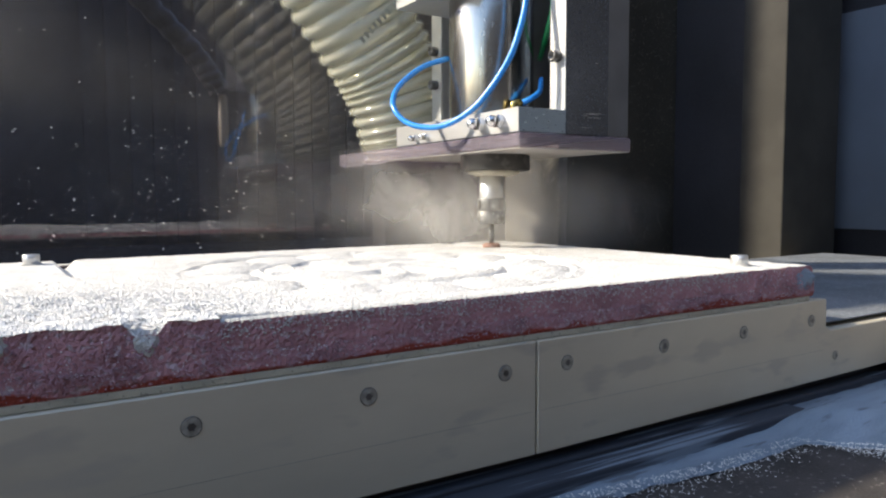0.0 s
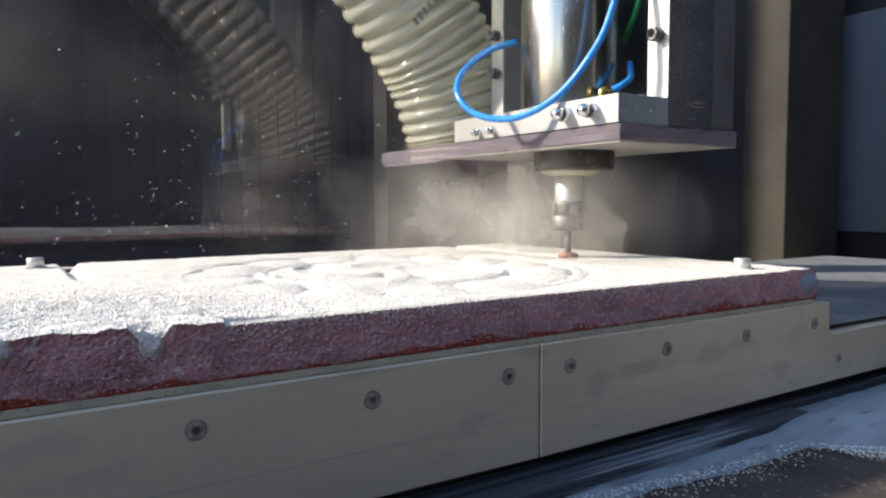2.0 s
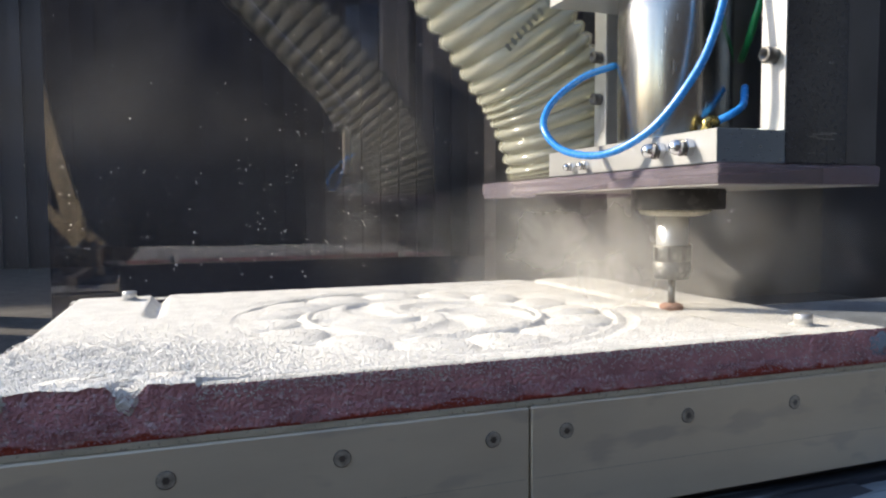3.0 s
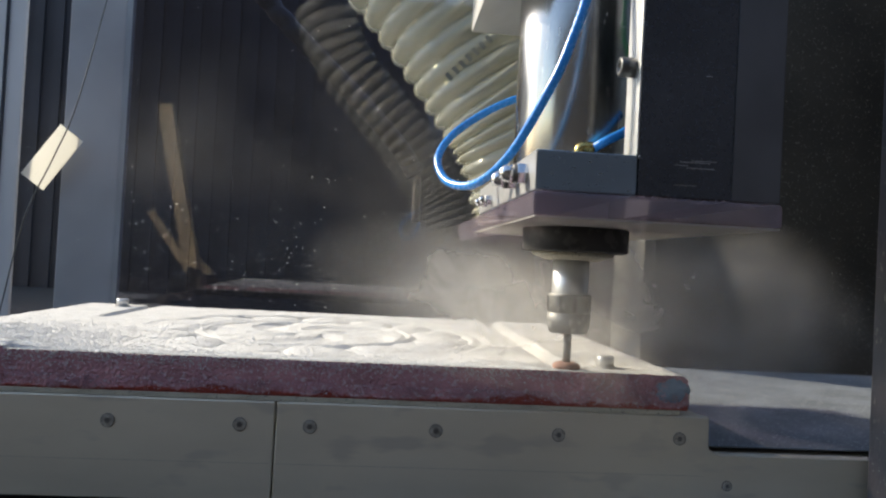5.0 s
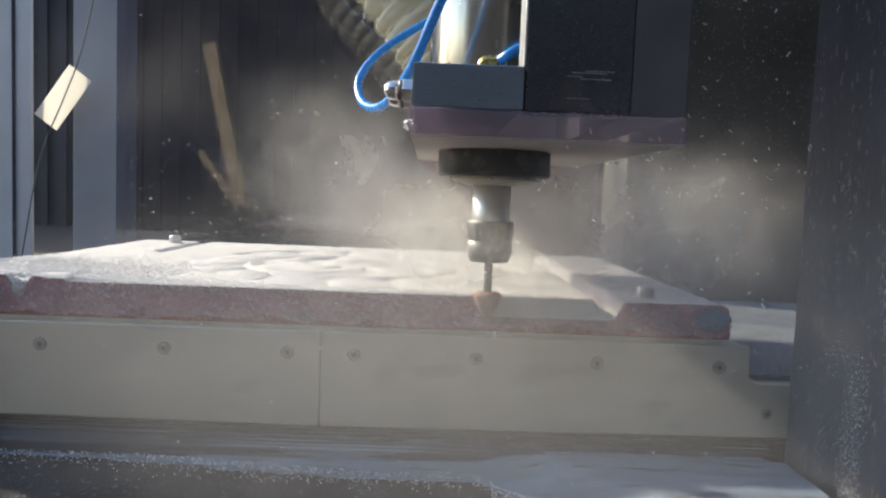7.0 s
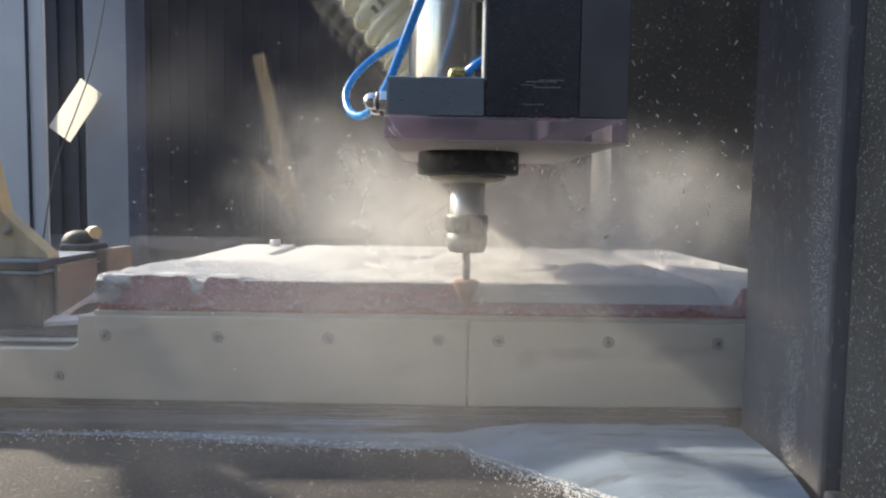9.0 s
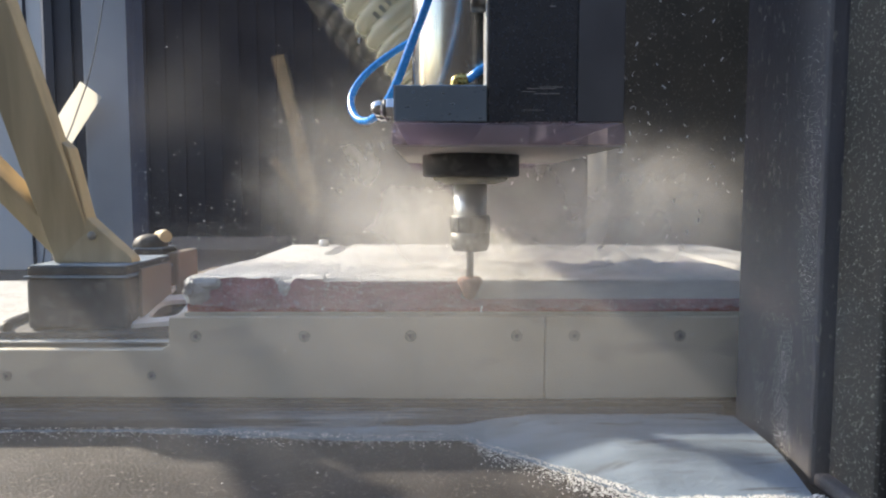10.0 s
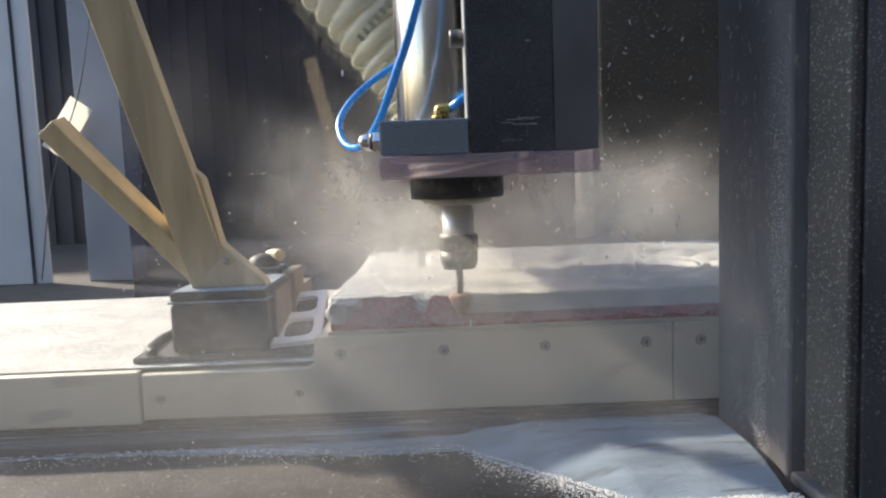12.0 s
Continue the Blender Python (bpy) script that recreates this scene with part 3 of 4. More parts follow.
    # torn fibres and grains that cling to the board's front side
    for name, mat, count, seed in (("clinging_fuzz", M_FUZZ, 9000, 61), ("clinging_dust", M_CRUMB, 1200, 62)):
        rnd = random.Random(seed)
        bm = bmesh.new()
        for _ in range(count):
            x = rnd.uniform(-0.418, 0.418)
            z = rnd.uniform(0.1345, 0.166) if rnd.random() < 0.6 else 0.1475 - abs(rnd.gauss(0, 0.006))
            if z > 0.147 and CUT_END < x < TOOL_X + 0.012 or noise.noise((x * 35, z * 50, seed)) + rnd.uniform(-0.3, 0.3) < 0.0 or z < 0.134:
                continue
            crumb(bm, (x, BY0 - 0.0018 - 0.003 * (BZ1 - z) / 0.0355, z), rnd.uniform(0.0004, 0.0011 if mat is M_FUZZ else 0.0007), rnd)
        part(name, bm, mat, bd)["kind"] = "stuff"


# ---------------------------------------------------------------- milling head
def build_head():
    hd = thing("milling_head", "milling head with steel spindle and clear dust plate", "milling head")
    ON_HEAD.append(hd)
    cx = TOOL_X
    part("dust_plate", box(0.2155, 0.428, -0.173, 0.415, 0.316, 0.3355, 0.0025), M_ACRYL, hd, "thick clear acrylic plate")
    part("dust_film", box(0.2175, 0.4265, -0.1715, 0.2125, 0.3142, 0.3157), M_FILM, hd, "pale dust film under the plate")
    part("hose_flange", box(0.2175, 0.40, 0.215, 0.41, 0.309, 0.3158, 0.001), M_ACRYL, hd)
    blk = part("side_block", box(0.2185, 0.3025, -0.168, 0.172, 0.337, 0.370, 0.0008), M_BLOCK_SKY, hd, "milled aluminium block")
    # A brighter skin gives the block's sunlit side.
    part("lit_block_face", box(0.2176, 0.2184, -0.168, 0.172, 0.3374, 0.3696), M_ALU, blk, "block's sun-facing side painted brighter")
    # Fronts are coloured dark and sun-facing edges bright, as the light falls.
    part("front_plate", box(0.304, 0.385, -0.167, -0.135, 0.337, 0.95, 0.0008), M_ALU_SHADED, hd, "aluminium front plate coloured in its shaded tone")
    part("corner_plate", box(0.3856, 0.428, -0.1665, 0.20, 0.337, 0.95, 0.0008), M_ALU_SHADED_PALER, hd)
    part("lit_side_strip", box(0.3015, 0.3036, -0.1672, -0.135, 0.3705, 0.95, 0.0005), M_ALU, hd, "plate's sun-facing edge painted as a bright aluminium strip")
    part("lit_side_strip", box(0.3015, 0.3036, 0.160, 0.190, 0.3705, 0.95, 0.0005), M_ALU, hd, "plate's sun-facing edge painted as a bright aluminium strip")
    part("rear_plate", box(0.304, 0.385, 0.160, 0.190, 0.337, 0.95, 0.0008), M_ALU, hd)
    rnd = random.Random(12)
    for k in range(6):
        x = rnd.uniform(0.330, 0.362)
        z = (0.3622, 0.3641, 0.3668, 0.3683, 0.3475, 0.44)[k]
        w = rnd.uniform(0.012, 0.03) * (0.4 if z > 0.4 else 1)
        part("scratch", box(x, min(x + w, 0.383), -0.16735, -0.1669, z, z + rnd.uniform(0.0002, 0.0006)), M_ALU, hd)
    for y, zs in ((-0.152, (0.447, 0.60)), (0.175, (0.45, 0.51))):
        for z in zs:
            s = part("cap_screw", lathe([(0.0085, 0), (0.0085, -0.012), (0.0078, -0.013), (0.0045, -0.013), (0.0045, -0.007), (0.0001, -0.007)], (0.3012, y, z), "X", 20), M_DARKSTEEL, hd, "socket cap screw")
    part("side_screw", lathe([(0.008, 0), (0.008, 0.010), (0.0001, 0.010)], (0.428, -0.12, 0.365), "X", 16), M_BLACK, hd)
    # spindle
    part("spindle", lathe([(0.0001, 0.371), (0.066, 0.371), (0.067, 0.374), (0.067, 0.95), (0.0001, 0.95)], (cx, 0, 0), seg=64), M_STEEL, hd, "polished steel spindle body")
    fl = part("flange", lathe([(0.0001, 0.316), (0.054, 0.3155), (0.055, 0.313), (0.055, 0.292), (0.052, 0.290), (0.0001, 0.290)], (cx, -0.01, 0), seg=48), M_BLACKDUST, hd, "dusty dark flange ring")
    part("seal_disc", lathe([(0.0001, 0.2898), (0.043, 0.2898), (0.041, 0.286), (0.028, 0.282), (0.0001, 0.282)], (cx, -0.004, 0), seg=48), M_TRAY, fl, "pale dusty seal disc")
    part("nose", lathe([(0.0001, 0.2825), (0.0190, 0.2825), (0.0190, 0.245), (0.0185, 0.243), (0.0001, 0.243)], (cx, 0, 0), seg=40), M_ALU, hd)
    nt = part("collet_nut", lathe([(0.0001, 0.2465), (0.0222, 0.2465), (0.0228, 0.2445), (0.0228, 0.228), (0.0216, 0.2275), (0.0216, 0.226), (0.0228, 0.2255), (0.0226, 0.214), (0.0195, 0.2055), (0.0001, 0.2055)], (cx, 0, 0), seg=40), M_NUT, hd, "dusty grey steel collet nut")
    bm = bmesh.new()
    for i in range(8):
        a = 2 * math.pi * i / 8
        g = bmesh.new()
        box(-0.0022, 0.0022, -0.0014, 0.0014, 0.2285, 0.2440, 0, g)
        bmesh.ops.transform(g, matrix=Matrix.Translation((cx, 0, 0)) @ Matrix.Rotation(a, 4, "Z") @ Matrix.Translation((0, 0.0222, 0)), verts=g.verts)
        me = bpy.data.meshes.new("slot")
        g.to_mesh(me)
        g.free()
        bm.from_mesh(me)
        bpy.data.meshes.remove(me)
    part("wrench_slots", bm, M_DARKSTEEL, nt)
    part("tool_shank", lathe([(0.0001, 0.206), (0.0042, 0.206), (0.0042, 0.172), (0.0001, 0.172)], (cx, 0, 0), seg=20), M_NUT, hd)
    part("v_cutter", lathe([(0.0001, 0.1745), (0.010, 0.1745), (0.0143, 0.172), (0.0145, 0.169), (0.006, 0.150), (0.0035, 0.1482), (0.0001, 0.1482)], (cx, 0, 0), seg=24), M_CUTTER, hd, "conical cutter caked in pink dust")
    # spindle clamp
    part("clamp", box(0.190, 0.3012, -0.06, 0.12, 0.556, 0.64, 0.001), M_ALU, hd, "aluminium spindle clamp")
    # fittings on the side block
    for y, big in ((-0.129, True), (-0.083, True), (0.070, False), (0.105, False)):
        k = 1.0 if big else 0.62
        z = 0.3535 if big else 0.347
        n1 = part("fitting", hexnut((0.2175, y, z), 0.0098 * k, -0.009 * k), M_CHROME, hd, "chromed domed nut")
        part("ring", lathe([(0.0085 * k, 0), (0.0085 * k, -0.003 * k)], (0.2085, y, z), "X", 20), M_DARKSTEEL, n1)
        r = 0.0078 * k
        part("dome", lathe([(r, 0), (r, -0.007 * k), (r * 0.85, -0.0105 * k), (r * 0.5, -0.013 * k), (0.0001, -0.0138 * k)], (0.2175 - 0.0105 * k, y, z), "X", 20), M_CHROME, n1)
    # pneumatic tubes
    line = spline([(0.272, 0.090, 0.481), (0.225, 0.095, 0.463), (0.175, 0.085, 0.427), (0.153, 0.065, 0.392), (0.161, 0.030, 0.362), (0.185, -0.020, 0.354), (0.210, -0.070, 0.376), (0.232, -0.105, 0.42), (0.252, -0.12, 0.47), (0.272, -0.12, 0.55), (0.285, -0.11, 0.70)], 90)
    part("blue_tube", sweep(line, 0.0044, 12), M_BLUETUBE, hd, "glossy blue pneumatic tube")
    line = spline([(0.289, -0.085, 0.388), (0.300, -0.095, 0.395), (0.320, -0.09, 0.407), (0.34, -0.07, 0.43)], 24)
    el = part("elbow_fitting", hexnut((0.276, -0.083, 0.3705), 0.0075, 0.010, "Z"), M_BRASS, hd, "brass elbow fitting")
    part("elbow", sweep(spline([(0.276, -0.083, 0.379), (0.278, -0.083, 0.388), (0.290, -0.085, 0.388)], 10), 0.0055, 12), M_BRASS, el)
    part("short_blue_tube", sweep(line, 0.0044, 12), M_BLUETUBE, hd)
    part("green_tube", sweep(spline([(0.36, -0.06, 0.70), (0.355, -0.08, 0.56), (0.35, -0.07, 0.50), (0.37, -0.03, 0.47)], 24), 0.0044, 10), M_GREENTUBE, hd, "green tube")
    # suction hose
    base = spline([(0.335, 0.315, 0.330), (0.326, 0.315, 0.38), (0.290, 0.315, 0.475), (0.240, 0.315, 0.549), (0.160, 0.315, 0.655), (0.05, 0.315, 0.78), (-0.07, 0.315, 0.92), (-0.15, 0.315, 1.10)], 300)
    hose = part("suction_hose", sweep(base, lambda k, u: 0.0935 + 0.0115 * abs(math.sin(math.pi * (k / 10.0 + u))) ** 0.62, 44, cap=False), M_HOSE, hd, "clear ribbed suction hose with printed wire helix")
    hose_print(hose)
    bm = bmesh.new()
    turns = [Vector(p) for p in base]
    helix = []
    for k in range(0, 297):
        for q in range(3):
            f = k + q / 3
            p = turns[k].lerp(turns[k + 1], q / 3)
            d = (turns[k + 1] - turns[k]).normalized()
            s = Vector((0, 1, 0))
            o = d.cross(s).normalized()
            a = -2 * math.pi * (f / 10.0)
            helix.append(p + (s * math.cos(a) + o * math.sin(a)) * 0.0925)
    part("helix_wire", sweep(helix, 0.0017, 5, bm), M_DARKSTEEL, hose, "wire helix inside the hose")


def hose_print(parent):
    """The printed size on the hose, and the rest of the line as plain bars."""
    tx = bpy.data.curves.new("print", "FONT")
    tx.body = "100 MM"
    tx.size, tx.extrude = 0.019 * U, 0.0001
    tx.materials.append(M_INK)
    ob = new("print", tx)
    ob.parent = parent
    ob.matrix_basis = Matrix.Translation(Vector((0.236, 0.2085, 0.583)) * U) @ Matrix.Rotation(radians(47), 4, "Y").inverted() @ Matrix.Rotation(radians(90), 4, "X") @ Matrix.Rotation(radians(0), 4, "Z")
    for k in range(7):
        d = -0.0125 * (k + 1)
        bm = box(-0.0030, 0.0030, -0.0003, 0.0003, 0.0, 0.0120, 0.0)
        bmesh.ops.transform(bm, matrix=Matrix.Translation((0.236 + d * 0.68, 0.2105, 0.583 + d * 0.73)) @ Matrix.Rotation(radians(-47), 4, "Y"), verts=bm.verts)
        part("print_bar", bm, M_INK, parent)


# ---------------------------------------------------------------- clamp arm on the table
def plank(a, b, width, depth, turn, bevel=0.002):
    """A board from a to b, its section turned about its length."""
    a, b = Vector(a), Vector(b)
    bm = box(-width / 2, width / 2, -depth / 2, depth / 2, 0, (b - a).length, bevel)
    q = (b - a).to_track_quat("Z", "Y").to_matrix().to_4x4()
    bmesh.ops.transform(bm, matrix=Matrix.Translation(a) @ q @ Matrix.Rotation(radians(turn), 4, "Z"), verts=bm.verts)
    return bm


def build_arm():
    ar = thing("clamp_arm", "wooden V-shaped arm on a dusty black round base", "clamp arm")
    ON_TABLE.append(ar)
    ft = part("foot_plate", box(-0.677, -0.452, 0.030, 0.44, 0.0950, 0.1035, 0.0025), M_BLACKDUST, ar)
    rim = []
    for a in range(0, 25):
        b = math.pi * (0.5 + a / 24)
        rim.append(Vector((-0.652 + 0.021 * math.cos(b), 0.125 + 0.088 * math.sin(b), 0.107)))
    part("foot_rim", sweep(rim, 0.0062, 10), M_BLACKDUST, ft)
    part("base", box(-0.630, -0.507, 0.040, 0.190, 0.1040, 0.1675, 0.006, seg=3), M_BLACKDUST, ar, "dusty black base block")
    # Dust on the base and stop block shares the shade-tinted powder colour.
    part("cap_ledge", box(-0.6315, -0.5055, 0.0385, 0.1915, 0.1680, 0.1705, 0.001), M_POWDER_SHADED, ar, "ledge of pale settled dust")
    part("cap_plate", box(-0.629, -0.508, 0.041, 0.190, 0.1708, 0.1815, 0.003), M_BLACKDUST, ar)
    part("top_dust", box(-0.627, -0.510, 0.043, 0.188, 0.1817, 0.1834, 0.0008), M_POWDER_SHADED, ar, "thin layer of pale dust")
    part("side_plank", box(-0.5052, -0.5005, 0.070, 0.170, 0.1040, 0.176, 0.001), M_DARKWOOD, ar, "brown wooden plank")
    part("arm_board", plank((-0.584, 0.092, 0.180), (-0.738, 0.012, 0.80), 0.052, 0.034, 68), M_WOOD, ar, "pale wooden board")
    part("brace_board", plank((-0.592, 0.098, 0.186), (-0.760, 0.045, 0.398), 0.028, 0.030, 62), M_WOOD, ar, "short wooden brace")
    gs = part("gusset", poly_bar([(-0.598, 0.1836), (-0.512, 0.1836), (-0.514, 0.190), (-0.568, 0.240), (-0.588, 0.328), (-0.612, 0.350)], 0.072, 0.098), M_WOOD, ar, "pale wooden gusset")
    part("gusset_screw", lathe([(0.0001, 0), (0.0055, 0), (0.0055, -0.0015), (0.0001, -0.0018)], (-0.562, 0.0718, 0.218), "Y", 16), M_SCREW, gs)
    blk = part("stop_block", box(-0.566, -0.521, 0.196, 0.25, 0.1040, 0.1905, 0.003), M_BLACKDUST, ar, "dusty dark stop block")
    part("block_dust", box(-0.564, -0.523, 0.198, 0.248, 0.1908, 0.1924, 0.0008), M_POWDER_SHADED, blk)
    part("block_side", box(-0.5205, -0.503, 0.205, 0.29, 0.1040, 0.185, 0.003), M_DARKWOOD, blk, "brown wooden side piece")
    part("wheel", lathe([(0.0001, 0.0195), (0.010, 0.0185), (0.019, 0.014), (0.024, 0.006), (0.025, 0.0)], (-0.551, 0.226, 0.1915), "Z", 28), M_BLACKDUST, blk, "domed dusty knob")
    part("dowel", sweep(spline([(-0.545, 0.245, 0.206), (-0.532, 0.228, 0.209), (-0.523, 0.215, 0.2075)], 8), 0.0085, 14), M_WOOD, blk, "short wooden dowel")
    part("wedge_block", box(-0.503, -0.458, 0.215, 0.25, 0.1040, 0.130, 0.002), M_BLACKDUST, ar)
    part("rail_block", box(-0.562, -0.536, 0.256, 0.55, 0.1040, 0.128, 0.002), M_DARKWOOD, ar)


def build_bracket():
    """A flat plate with two long holes lying on the table's wing."""
    br = thing("slotted_plate", "flat white-dusted metal plate with two oval slots", "bracket plate")
    ON_TABLE.append(br)
    bm = bmesh.new()
    w, z0, z1 = 0.032, 0.0, 0.006
    spans = [(0.0, 0.014, 0), (0.014, 0.092, 1), (0.092, 0.108, 0), (0.108, 0.186, 1), (0.186, 0.205, 0)]
    for a, b, slot in spans:
        if not slot:
            box(-w, w, a, b, z0, z1, 0, bm)
            continue
        n = 32
        rings = [[], [], [], []]
        for i in range(n):
            q = 2 * math.pi * i / n + math.pi / n
            c, d = math.cos(q), math.sin(q)
            m = max(abs(c), abs(d))
            c2, d2 = math.copysign(abs(c) ** 0.5, c), math.copysign(abs(d) ** 0.5, d)
            for r, (px, py, pz) in zip(rings, ((c / m * w, d / m * (b - a) / 2, z0), (c / m * w, d / m * (b - a) / 2, z1), (c2 * w * 0.62, d2 * (b - a) * 0.44, z1), (c2 * w * 0.62, d2 * (b - a) * 0.44, z0))):
                r.append(bm.verts.new((px, (a + b) / 2 + py, pz)))
        for r0, r1 in zip(rings, rings[1:]):
            for i in range(n):
                bm.faces.new((r0[i], r0[(i + 1) % n], r1[(i + 1) % n], r1[i]))
    bmesh.ops.transform(bm, matrix=Matrix.Translation((-0.474, 0.050, 0.1062)) @ Matrix.Rotation(radians(5), 4, "Z") @ Matrix.Rotation(radians(9.5), 4, "X") @ Matrix.Rotation(radians(-4), 4, "Y"), verts=bm.verts)
    part("plate", bm, M_CRUMB, br)


def build_far_hose():
    """A ribbed hose that hangs behind the smoked pane, with a pale sleeve at its end."""
    hs = thing("black_hose", "black ribbed hose hanging behind the smoked pane", "hose")
    line = spline([(-0.866, 1.71, 1.20), (-0.83, 1.69, 1.36), (-0.66, 1.66, 1.40), (-0.46, 1.65, 1.24), (-0.28, 1.66, 1.05), (-0.04, 1.66, 0.82), (0.12, 1.66, 0.66), (0.19, 1.66, 0.56)], 240)
    part("tube", sweep(line, lambda k, u: 0.026 + 0.007 * abs(math.sin(math.pi * (k / 8.0 + u))) ** 0.7, 24), M_DARKHOSE, hs)
    part("sleeve", lathe([(0.0001, 0.40), (0.011, 0.40), (0.013, 0.41), (0.013, 0.535), (0.010, 0.55), (0.0001, 0.55)], (0.196, 1.655, 0), seg=20), M_WOOD, hs, "pale sleeve at the hose's end")


def build_tag():
    tg = thing("paper_tag", "bright pale tag hanging on a thin cord", "tag")
    bm = box(-0.044, 0.044, -0.001, 0.001, -0.100, 0.100, 0.0006)
    for v in bm.verts:
        v.co.y += 0.006 * math.sin(v.co.z * 22)
    bmesh.ops.transform(bm, matrix=pose(-0.968, 1.632, 0.538, 6, 36, 0), verts=bm.verts)
    part("sheet", bm, M_TAG, tg)
    part("cord", sweep(spline([(-0.80, 1.61, 1.15), (-0.89, 1.61, 0.72), (-0.955, 1.612, 0.535), (-1.03, 1.61, 0.34), (-1.09, 1.61, 0.02)], 40), 0.0022, 6), M_DARKSTEEL, tg, "thin grey cord")


def dust_material(name, density, scale, lean=0.9, even=0.15):
    """Airborne dust: thins out to nothing towards a piece's rim, and is uneven inside."""
    m = bpy.data.materials.new(name)
    m.use_nodes = True
    nt = m.node_tree
    nt.nodes.remove(nt.nodes["Principled BSDF"])
    tc = nt.nodes.new("ShaderNodeTexCoord")
    oi = nt.nodes.new("ShaderNodeObjectInfo")
    sub = nt.nodes.new("ShaderNodeVectorMath")
    sub.operation = "SUBTRACT"
    sub.inputs[1].default_value = (0.5, 0.5, 0.5)
    nt.links.new(tc.outputs["Generated"], sub.inputs[0])
    flat = nt.nodes.new("ShaderNodeVectorMath")
    flat.operation = "MULTIPLY"
    flat.inputs[1].default_value = (2, 0, 2)
    nt.links.new(sub.outputs[0], flat.inputs[0])
    ln = nt.nodes.new("ShaderNodeVectorMath")
    ln.operation = "LENGTH"
    nt.links.new(flat.outputs[0], ln.inputs[0])
    n = nt.nodes.new("ShaderNodeTexNoise")
    n.noise_dimensions = "4D"
    n.inputs["Scale"].default_value = scale / U
    n.inputs["Detail"].default_value = 8.0
    n.inputs["Roughness"].default_value = 0.6
    n.inputs["Distortion"].default_value = 0.5
    nt.links.new(tc.outputs["Object"], n.inputs["Vector"])
    w = nt.nodes.new("ShaderNodeMath")
    w.operation = "MULTIPLY"
    w.inputs[1].default_value = 30.0
    nt.links.new(oi.outputs["Random"], w.inputs[0])
    nt.links.new(w.outputs[0], n.inputs["W"])
    # rim: radius plus some of the noise
    add = nt.nodes.new("ShaderNodeMath")
    add.operation = "MULTIPLY_ADD"
    nt.links.new(n.outputs["Fac"], add.inputs[0])
    add.inputs[1].default_value = -lean
    nt.links.new(ln.outputs["Value"], add.inputs[2])
    rim = nt.nodes.new("ShaderNodeMapRange")
    rim.interpolation_type = "SMOOTHSTEP"
    rim.inputs["From Min"].default_value, rim.inputs["From Max"].default_value = 0.98 - 0.62 * lean, 0.0 - 0.5 * lean
    nt.links.new(add.outputs[0], rim.inputs["Value"])
    un = nt.nodes.new("ShaderNodeMapRange")
    un.inputs["From Min"].default_value, un.inputs["From Max"].default_value = 0.36, 0.66
    un.inputs["To Min"].default_value = even
    nt.links.new(n.outputs["Fac"], un.inputs["Value"])
    a = nt.nodes.new("ShaderNodeMath")
    a.operation = "MULTIPLY"
    nt.links.new(rim.outputs[0], a.inputs[0])
    nt.links.new(un.outputs[0], a.inputs[1])
    d = nt.nodes.new("ShaderNodeMath")
    d.operation = "MULTIPLY"
    d.use_clamp = True
    d.inputs[1].default_value = density
    nt.links.new(a.outputs[0], d.inputs[0])
    df = nt.nodes.new("ShaderNodeBsdfDiffuse")
    df.inputs[0].default_value = (0.80, 0.79, 0.76, 1)
    tl = nt.nodes.new("ShaderNodeBsdfTranslucent")
    tl.inputs[0].default_value = (0.80, 0.79, 0.76, 1)
    half = nt.nodes.new("ShaderNodeMixShader")
    nt.links.new(df.outputs[0], half.inputs[1])
    nt.links.new(tl.outputs[0], half.inputs[2])
    tr = nt.nodes.new("ShaderNodeBsdfTransparent")
    mix = nt.nodes.new("ShaderNodeMixShader")
    nt.links.new(d.outputs[0], mix.inputs[0])
    nt.links.new(tr.outputs[0], mix.inputs[1])
    nt.links.new(half.outputs[0], mix.inputs[2])
    nt.links.new(mix.outputs[0], nt.nodes["Material Output"].inputs[0])
    return m


def wisp(width, height, mat, seed, parent):
    """One billow of dust: a bulging, rippled veil."""
    bm = bmesh.new()
    bmesh.ops.create_grid(bm, x_segments=20, y_segments=20, size=0.5)
    for v in bm.verts:
        u, w = v.co.x, v.co.y
        r2 = 4 * (u * u + w * w)
        bulge = 0.02 * min(width, height) * (1 - min(1.6, r2)) + 0.004 * min(width, height) * noise.noise((u * 4, w * 4, seed))
        v.co = Vector((u * width, -bulge, w * height))
    bmesh.ops.delete(bm, geom=[v for v in bm.verts if (v.co.x / width) ** 2 + (v.co.z / height) ** 2 > 0.25], context="VERTS")
    for f in bm.faces:
        f.smooth = True
    ob = part("dust_billow", bm, mat, parent)
    ob["kind"] = "stuff"
    return ob


def flake(bm, at, length, rnd):
    """One thin curled shaving: a narrow, bent strip with some thickness."""
    m = Matrix.Translation(at) @ Euler((rnd.gauss(0, 0.5), rnd.gauss(0.3, 0.45), rnd.uniform(0, 3.1))).to_matrix().to_4x4()
    w, d = length * 0.13, length * 0.03
    rows = []
    for k in range(4):
        z, bend = (k / 3 - 0.5) * length, 0.12 * length * (1 - (k / 1.5 - 1) ** 2)
        rows.append([bm.verts.new(m @ Vector(p)) for p in ((-w, bend, z), (w, bend, z), (w, bend + d, z), (-w, bend + d, z))])
    for a, b in zip(rows, rows[1:]):
        for k in range(4):
            bm.faces.new((a[k], a[(k + 1) % 4], b[(k + 1) % 4], b[k]))
    bm.faces.new(rows[0][::-1])
    bm.faces.new(rows[-1])


DRIFT = []


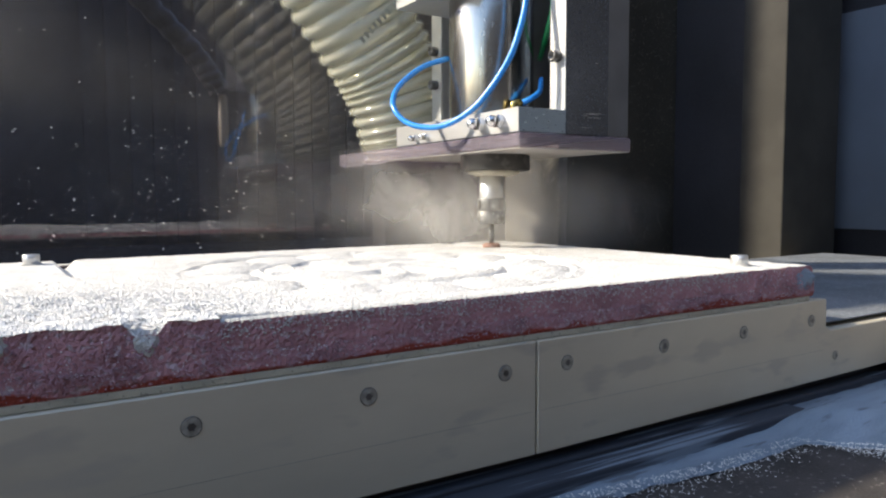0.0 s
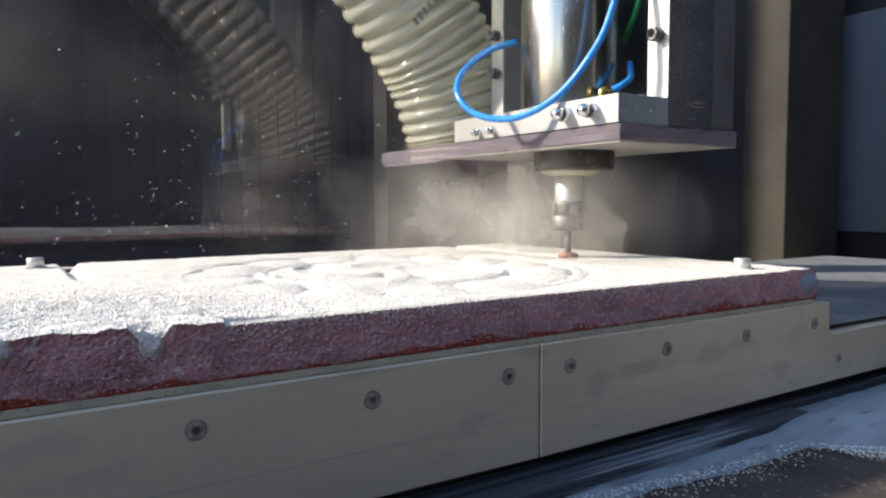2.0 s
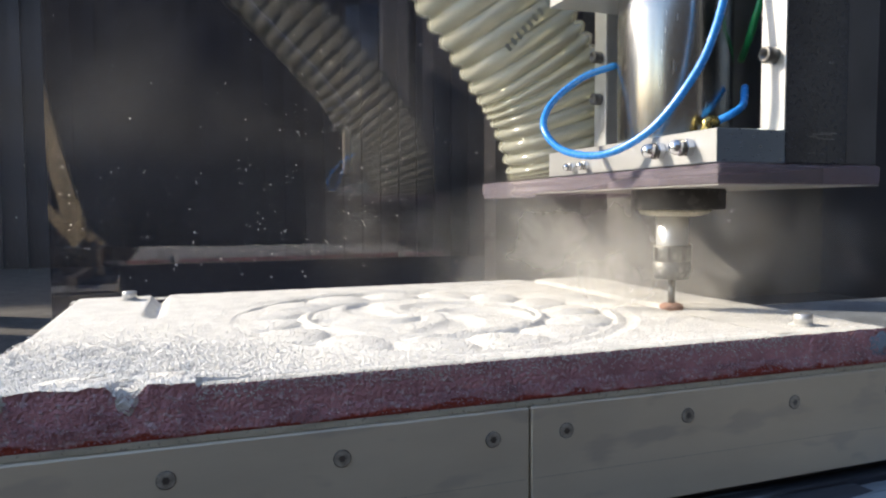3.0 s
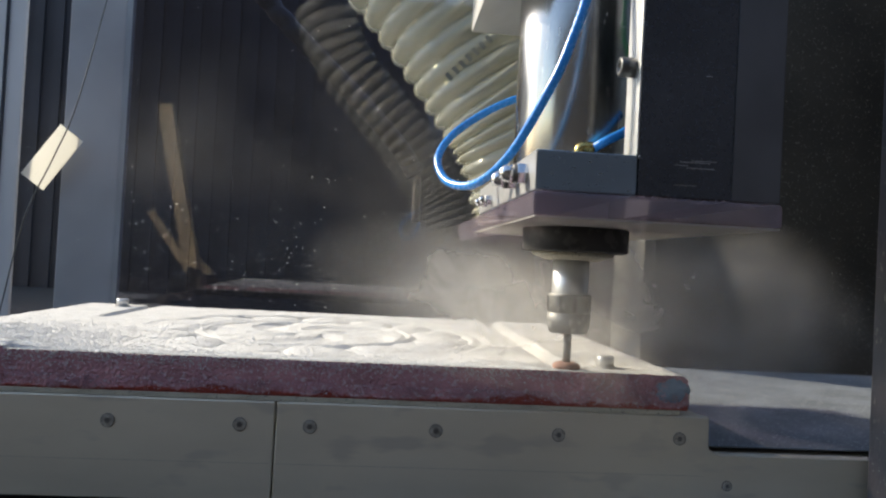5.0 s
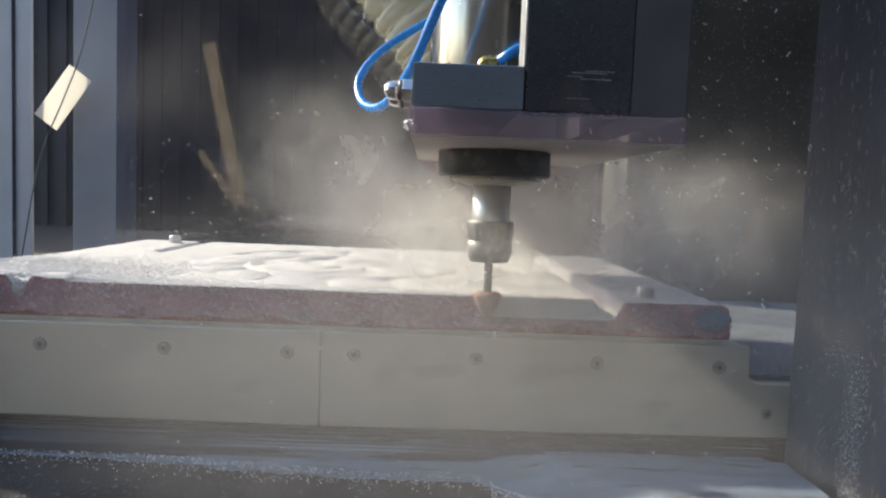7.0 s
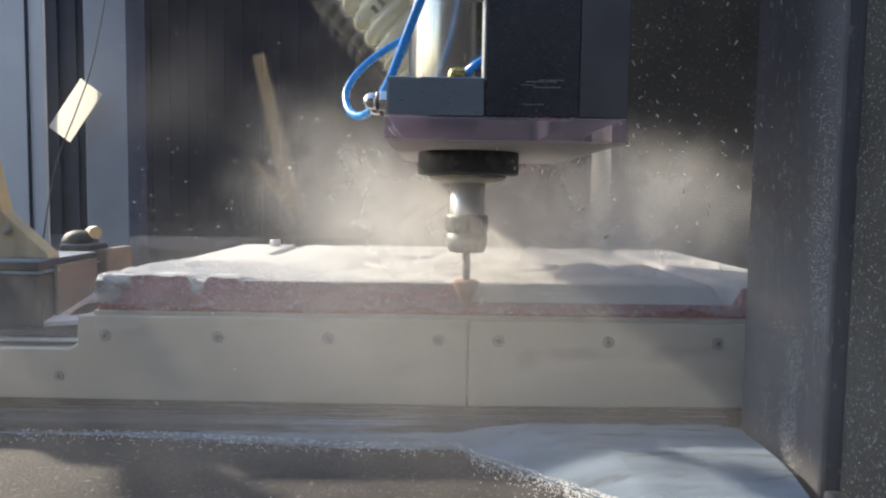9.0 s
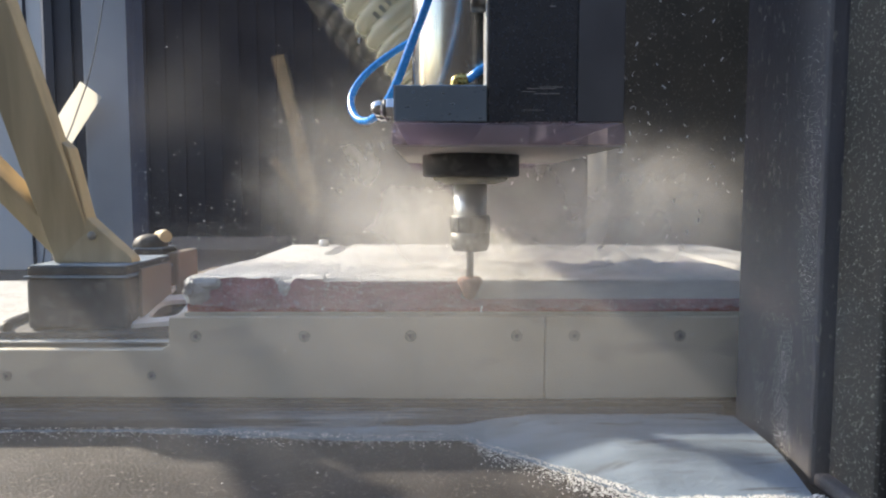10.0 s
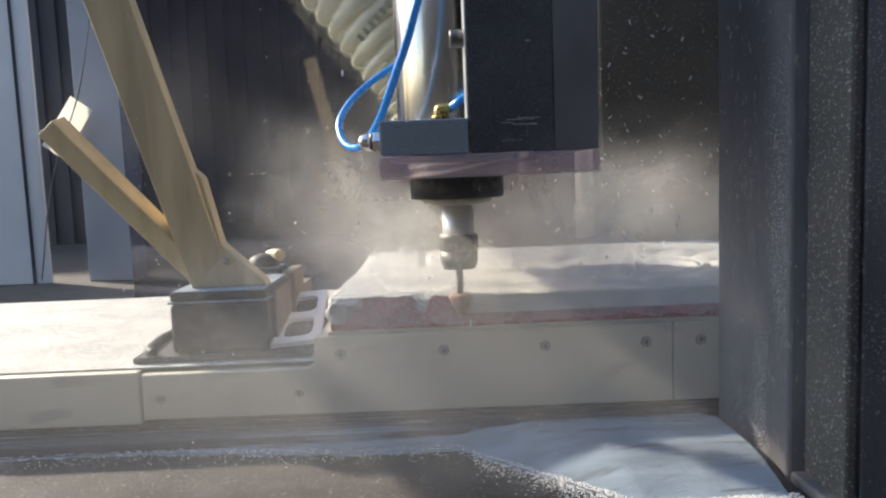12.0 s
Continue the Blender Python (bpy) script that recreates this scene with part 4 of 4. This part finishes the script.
def build_dust():
    thick = dust_material("dense_airborne_dust", 0.55, 6.5, 0.55)
    mid = dust_material("airborne_dust", 0.46, 6.0, 0.6)
    thin = dust_material("thin_airborne_dust", 0.10, 2.5, 0.6)
    soft = dust_material("drifting_dust", 0.25, 3.2, 0.5, 0.4)
    faint = dust_material("faint_airborne_dust", 0.15, 3.2, 0.5, 0.4)
    cl = tagged(new("dust_cloud"), "pale dust billowing round the spinning cutter", "dust cloud", kind="stuff")
    # that stay about the tool: offsets from the tool, sway
    for k, (x, y, z, w, h, mt, turn) in enumerate((
            (0.0, 0.040, 0.210, 0.62, 0.25, thick, -4), (-0.09, 0.19, 0.24, 0.50, 0.28, mid, -4),
            (0.13, 0.100, 0.235, 0.62, 0.30, thick, -4), (0.16, 0.27, 0.25, 0.86, 0.36, thick, -4), (0.08, -0.055, 0.215, 0.70, 0.25, mid, -4))):
        DRIFT.append((wisp(w, h, mt, k, cl), "tool", (x, y, z), turn))
    # that drift off behind the tool, to the plain end of the board
    for k, (x, y, z, w, h, mt, turn) in enumerate((
            (-0.17, 0.42, 0.31, 0.72, 0.46, mid, -4), (0.20, 0.29, 0.25, 0.66, 0.36, thick, -4), (0.36, 0.51, 0.25, 0.80, 0.42, mid, -4), (0.25, 0.12, 0.20, 0.66, 0.20, thick, -4))):
        DRIFT.append((wisp(w, h, mt, 10 + k, cl), "back", (x, y, z), turn))
    # that blow along the table's front once the tool breaks through the edge
    for k, (x, y, z, w, h, mt, turn) in enumerate((
            (-0.22, -0.07, 0.12, 0.70, 0.34, faint, 0), (0.06, -0.10, 0.12, 0.74, 0.38, soft, 0), (0.34, -0.15, 0.14, 0.66, 0.46, soft, 0),
            (0.16, -0.19, 0.15, 0.80, 0.38, soft, 0), (0.44, -0.24, 0.18, 0.50, 0.50, soft, 0), (-0.16, -0.26, 0.10, 0.90, 0.34, faint, 0),
            (0.22, -0.31, 0.12, 0.84, 0.34, faint, 0), (0.572, -0.105, 0.24, 0.34, 0.56, soft, 90))):
        DRIFT.append((wisp(w, h, mt, 20 + k, cl), "front", (x, y, z), turn))
    # standing haze behind the table
    DRIFT.append((wisp(2.4, 1.1, thin, 31, cl), "haze", (-0.05, 0.96, 0.36), 0))
    # specks stuck to the pane
    rnd = random.Random(8)
    bm = bmesh.new()
    for _ in range(260):
        crumb(bm, (rnd.uniform(-0.5, 0.62), 1.0015, rnd.uniform(0.15, 0.85) if rnd.random() < 0.5 else rnd.uniform(0.15, 0.40)), rnd.uniform(0.0006, 0.0019), rnd)
    tagged(part("pane_specks", bm, M_CRUMB), "pale dust specks stuck to the smoked pane", "specks", kind="stuff")
    bm = bmesh.new()
    for _ in range(150):
        crumb(bm, (rnd.gauss(-0.05, 0.25), rnd.uniform(0.15, 0.8), 0.21 + abs(rnd.gauss(0, 0.10))), rnd.uniform(0.0003, 0.0008), rnd)
    sp = tagged(part("flying_specks", bm, M_CRUMB), "fine white specks flying in the air", "specks", kind="stuff")
    DRIFT.append((sp, "specks", (0, 0, 0), 0))
    bm = bmesh.new()
    for _ in range(240):
        crumb(bm, (rnd.gauss(0, 0.26), rnd.uniform(-0.12, 0.10), rnd.gauss(0, 0.08)), rnd.uniform(0.0003, 0.0008), rnd)
    sp = tagged(part("blown_specks", bm, M_CRUMB), "fine white specks blown along the table front", "specks", kind="stuff")
    DRIFT.append((sp, "front", (0.25, -0.20, 0.16), 0))
    bm = bmesh.new()
    for _ in range(260):
        flake(bm, (rnd.gauss(0, 0.13), rnd.uniform(-0.10, 0.30), rnd.gauss(0, 0.10)), rnd.uniform(0.0025, 0.0070), rnd)
    sp = tagged(part("flying_shavings", bm, M_CRUMB), "thin pale foam shavings flying beside the milling head", "shavings", kind="stuff")
    DRIFT.append((sp, "front", (0.50, -0.02, 0.36), 0))


build_setting()
build_table()
build_board()
build_head()
build_arm()
build_bracket()
build_tag()
build_far_hose()
build_dust()


# ---------------------------------------------------------------- what moves
def motions():
    for ob in ON_TABLE:
        walk(ob, [(t, at(table_x(t), 0, 0)) for t in TIMES])
    for ob in ON_HEAD:
        walk(ob, [(t, at(0, head_y(t), 0)) for t in TIMES])
    for k, (ob, way, (x, y, z), turn) in enumerate(DRIFT):
        rows = []
        for t in TIMES:
            sx, sz = 0.012 * math.sin(1.9 * t + k * 1.7), 0.010 * math.sin(1.4 * t + k * 2.3)
            sway = turn + 4 * math.sin(0.9 * t)
            if way == "tool":
                p = (TOOL_X + x + sx, head_y(t) + y, z + sz, 0, 3 * math.sin(t * 1.3), sway)
            elif way == "back":
                f = min(1, max(0, (t - 5.1) / 0.9))
                p = (TOOL_X + x * (0.12 + 0.88 * f) + sx * 1.6, head_y(t) + y * (0.80 + 0.20 * f), z - 0.25 * (1 - f) + sz, 0, 3 * math.sin(t), sway)
            elif way == "front":
                f = min(1, max(0, (t - (6.7 if x < 0 else 5.45)) / (1.6 if x < 0 else 0.6)))
                f = f * f * (3 - 2 * f)
                p = (1.75 + (x - 1.75) * f + sx, y, z + sz, 0 if turn else -16.6, 0, turn)
            elif way == "specks":
                p = (0.03 * t - 0.15 + sx, 0, 0.02 * math.sin(0.5 * t), 0, 0, 0)
            else:
                p = (x, y, z, 0, 0, 0)
            rows.append((t, at(*p)))
        walk(ob, rows)
    for ob, t, (dx, dy, dz) in SINKING:
        t = min(max(t, 0.2), 11.9)
        walk(ob, [(0.0, at(0, 0, 0)), (t - 0.1, at(0, 0, 0)), (t + 0.07, at(dx, dy, dz)), (12.0, at(dx, dy, dz))])


motions()
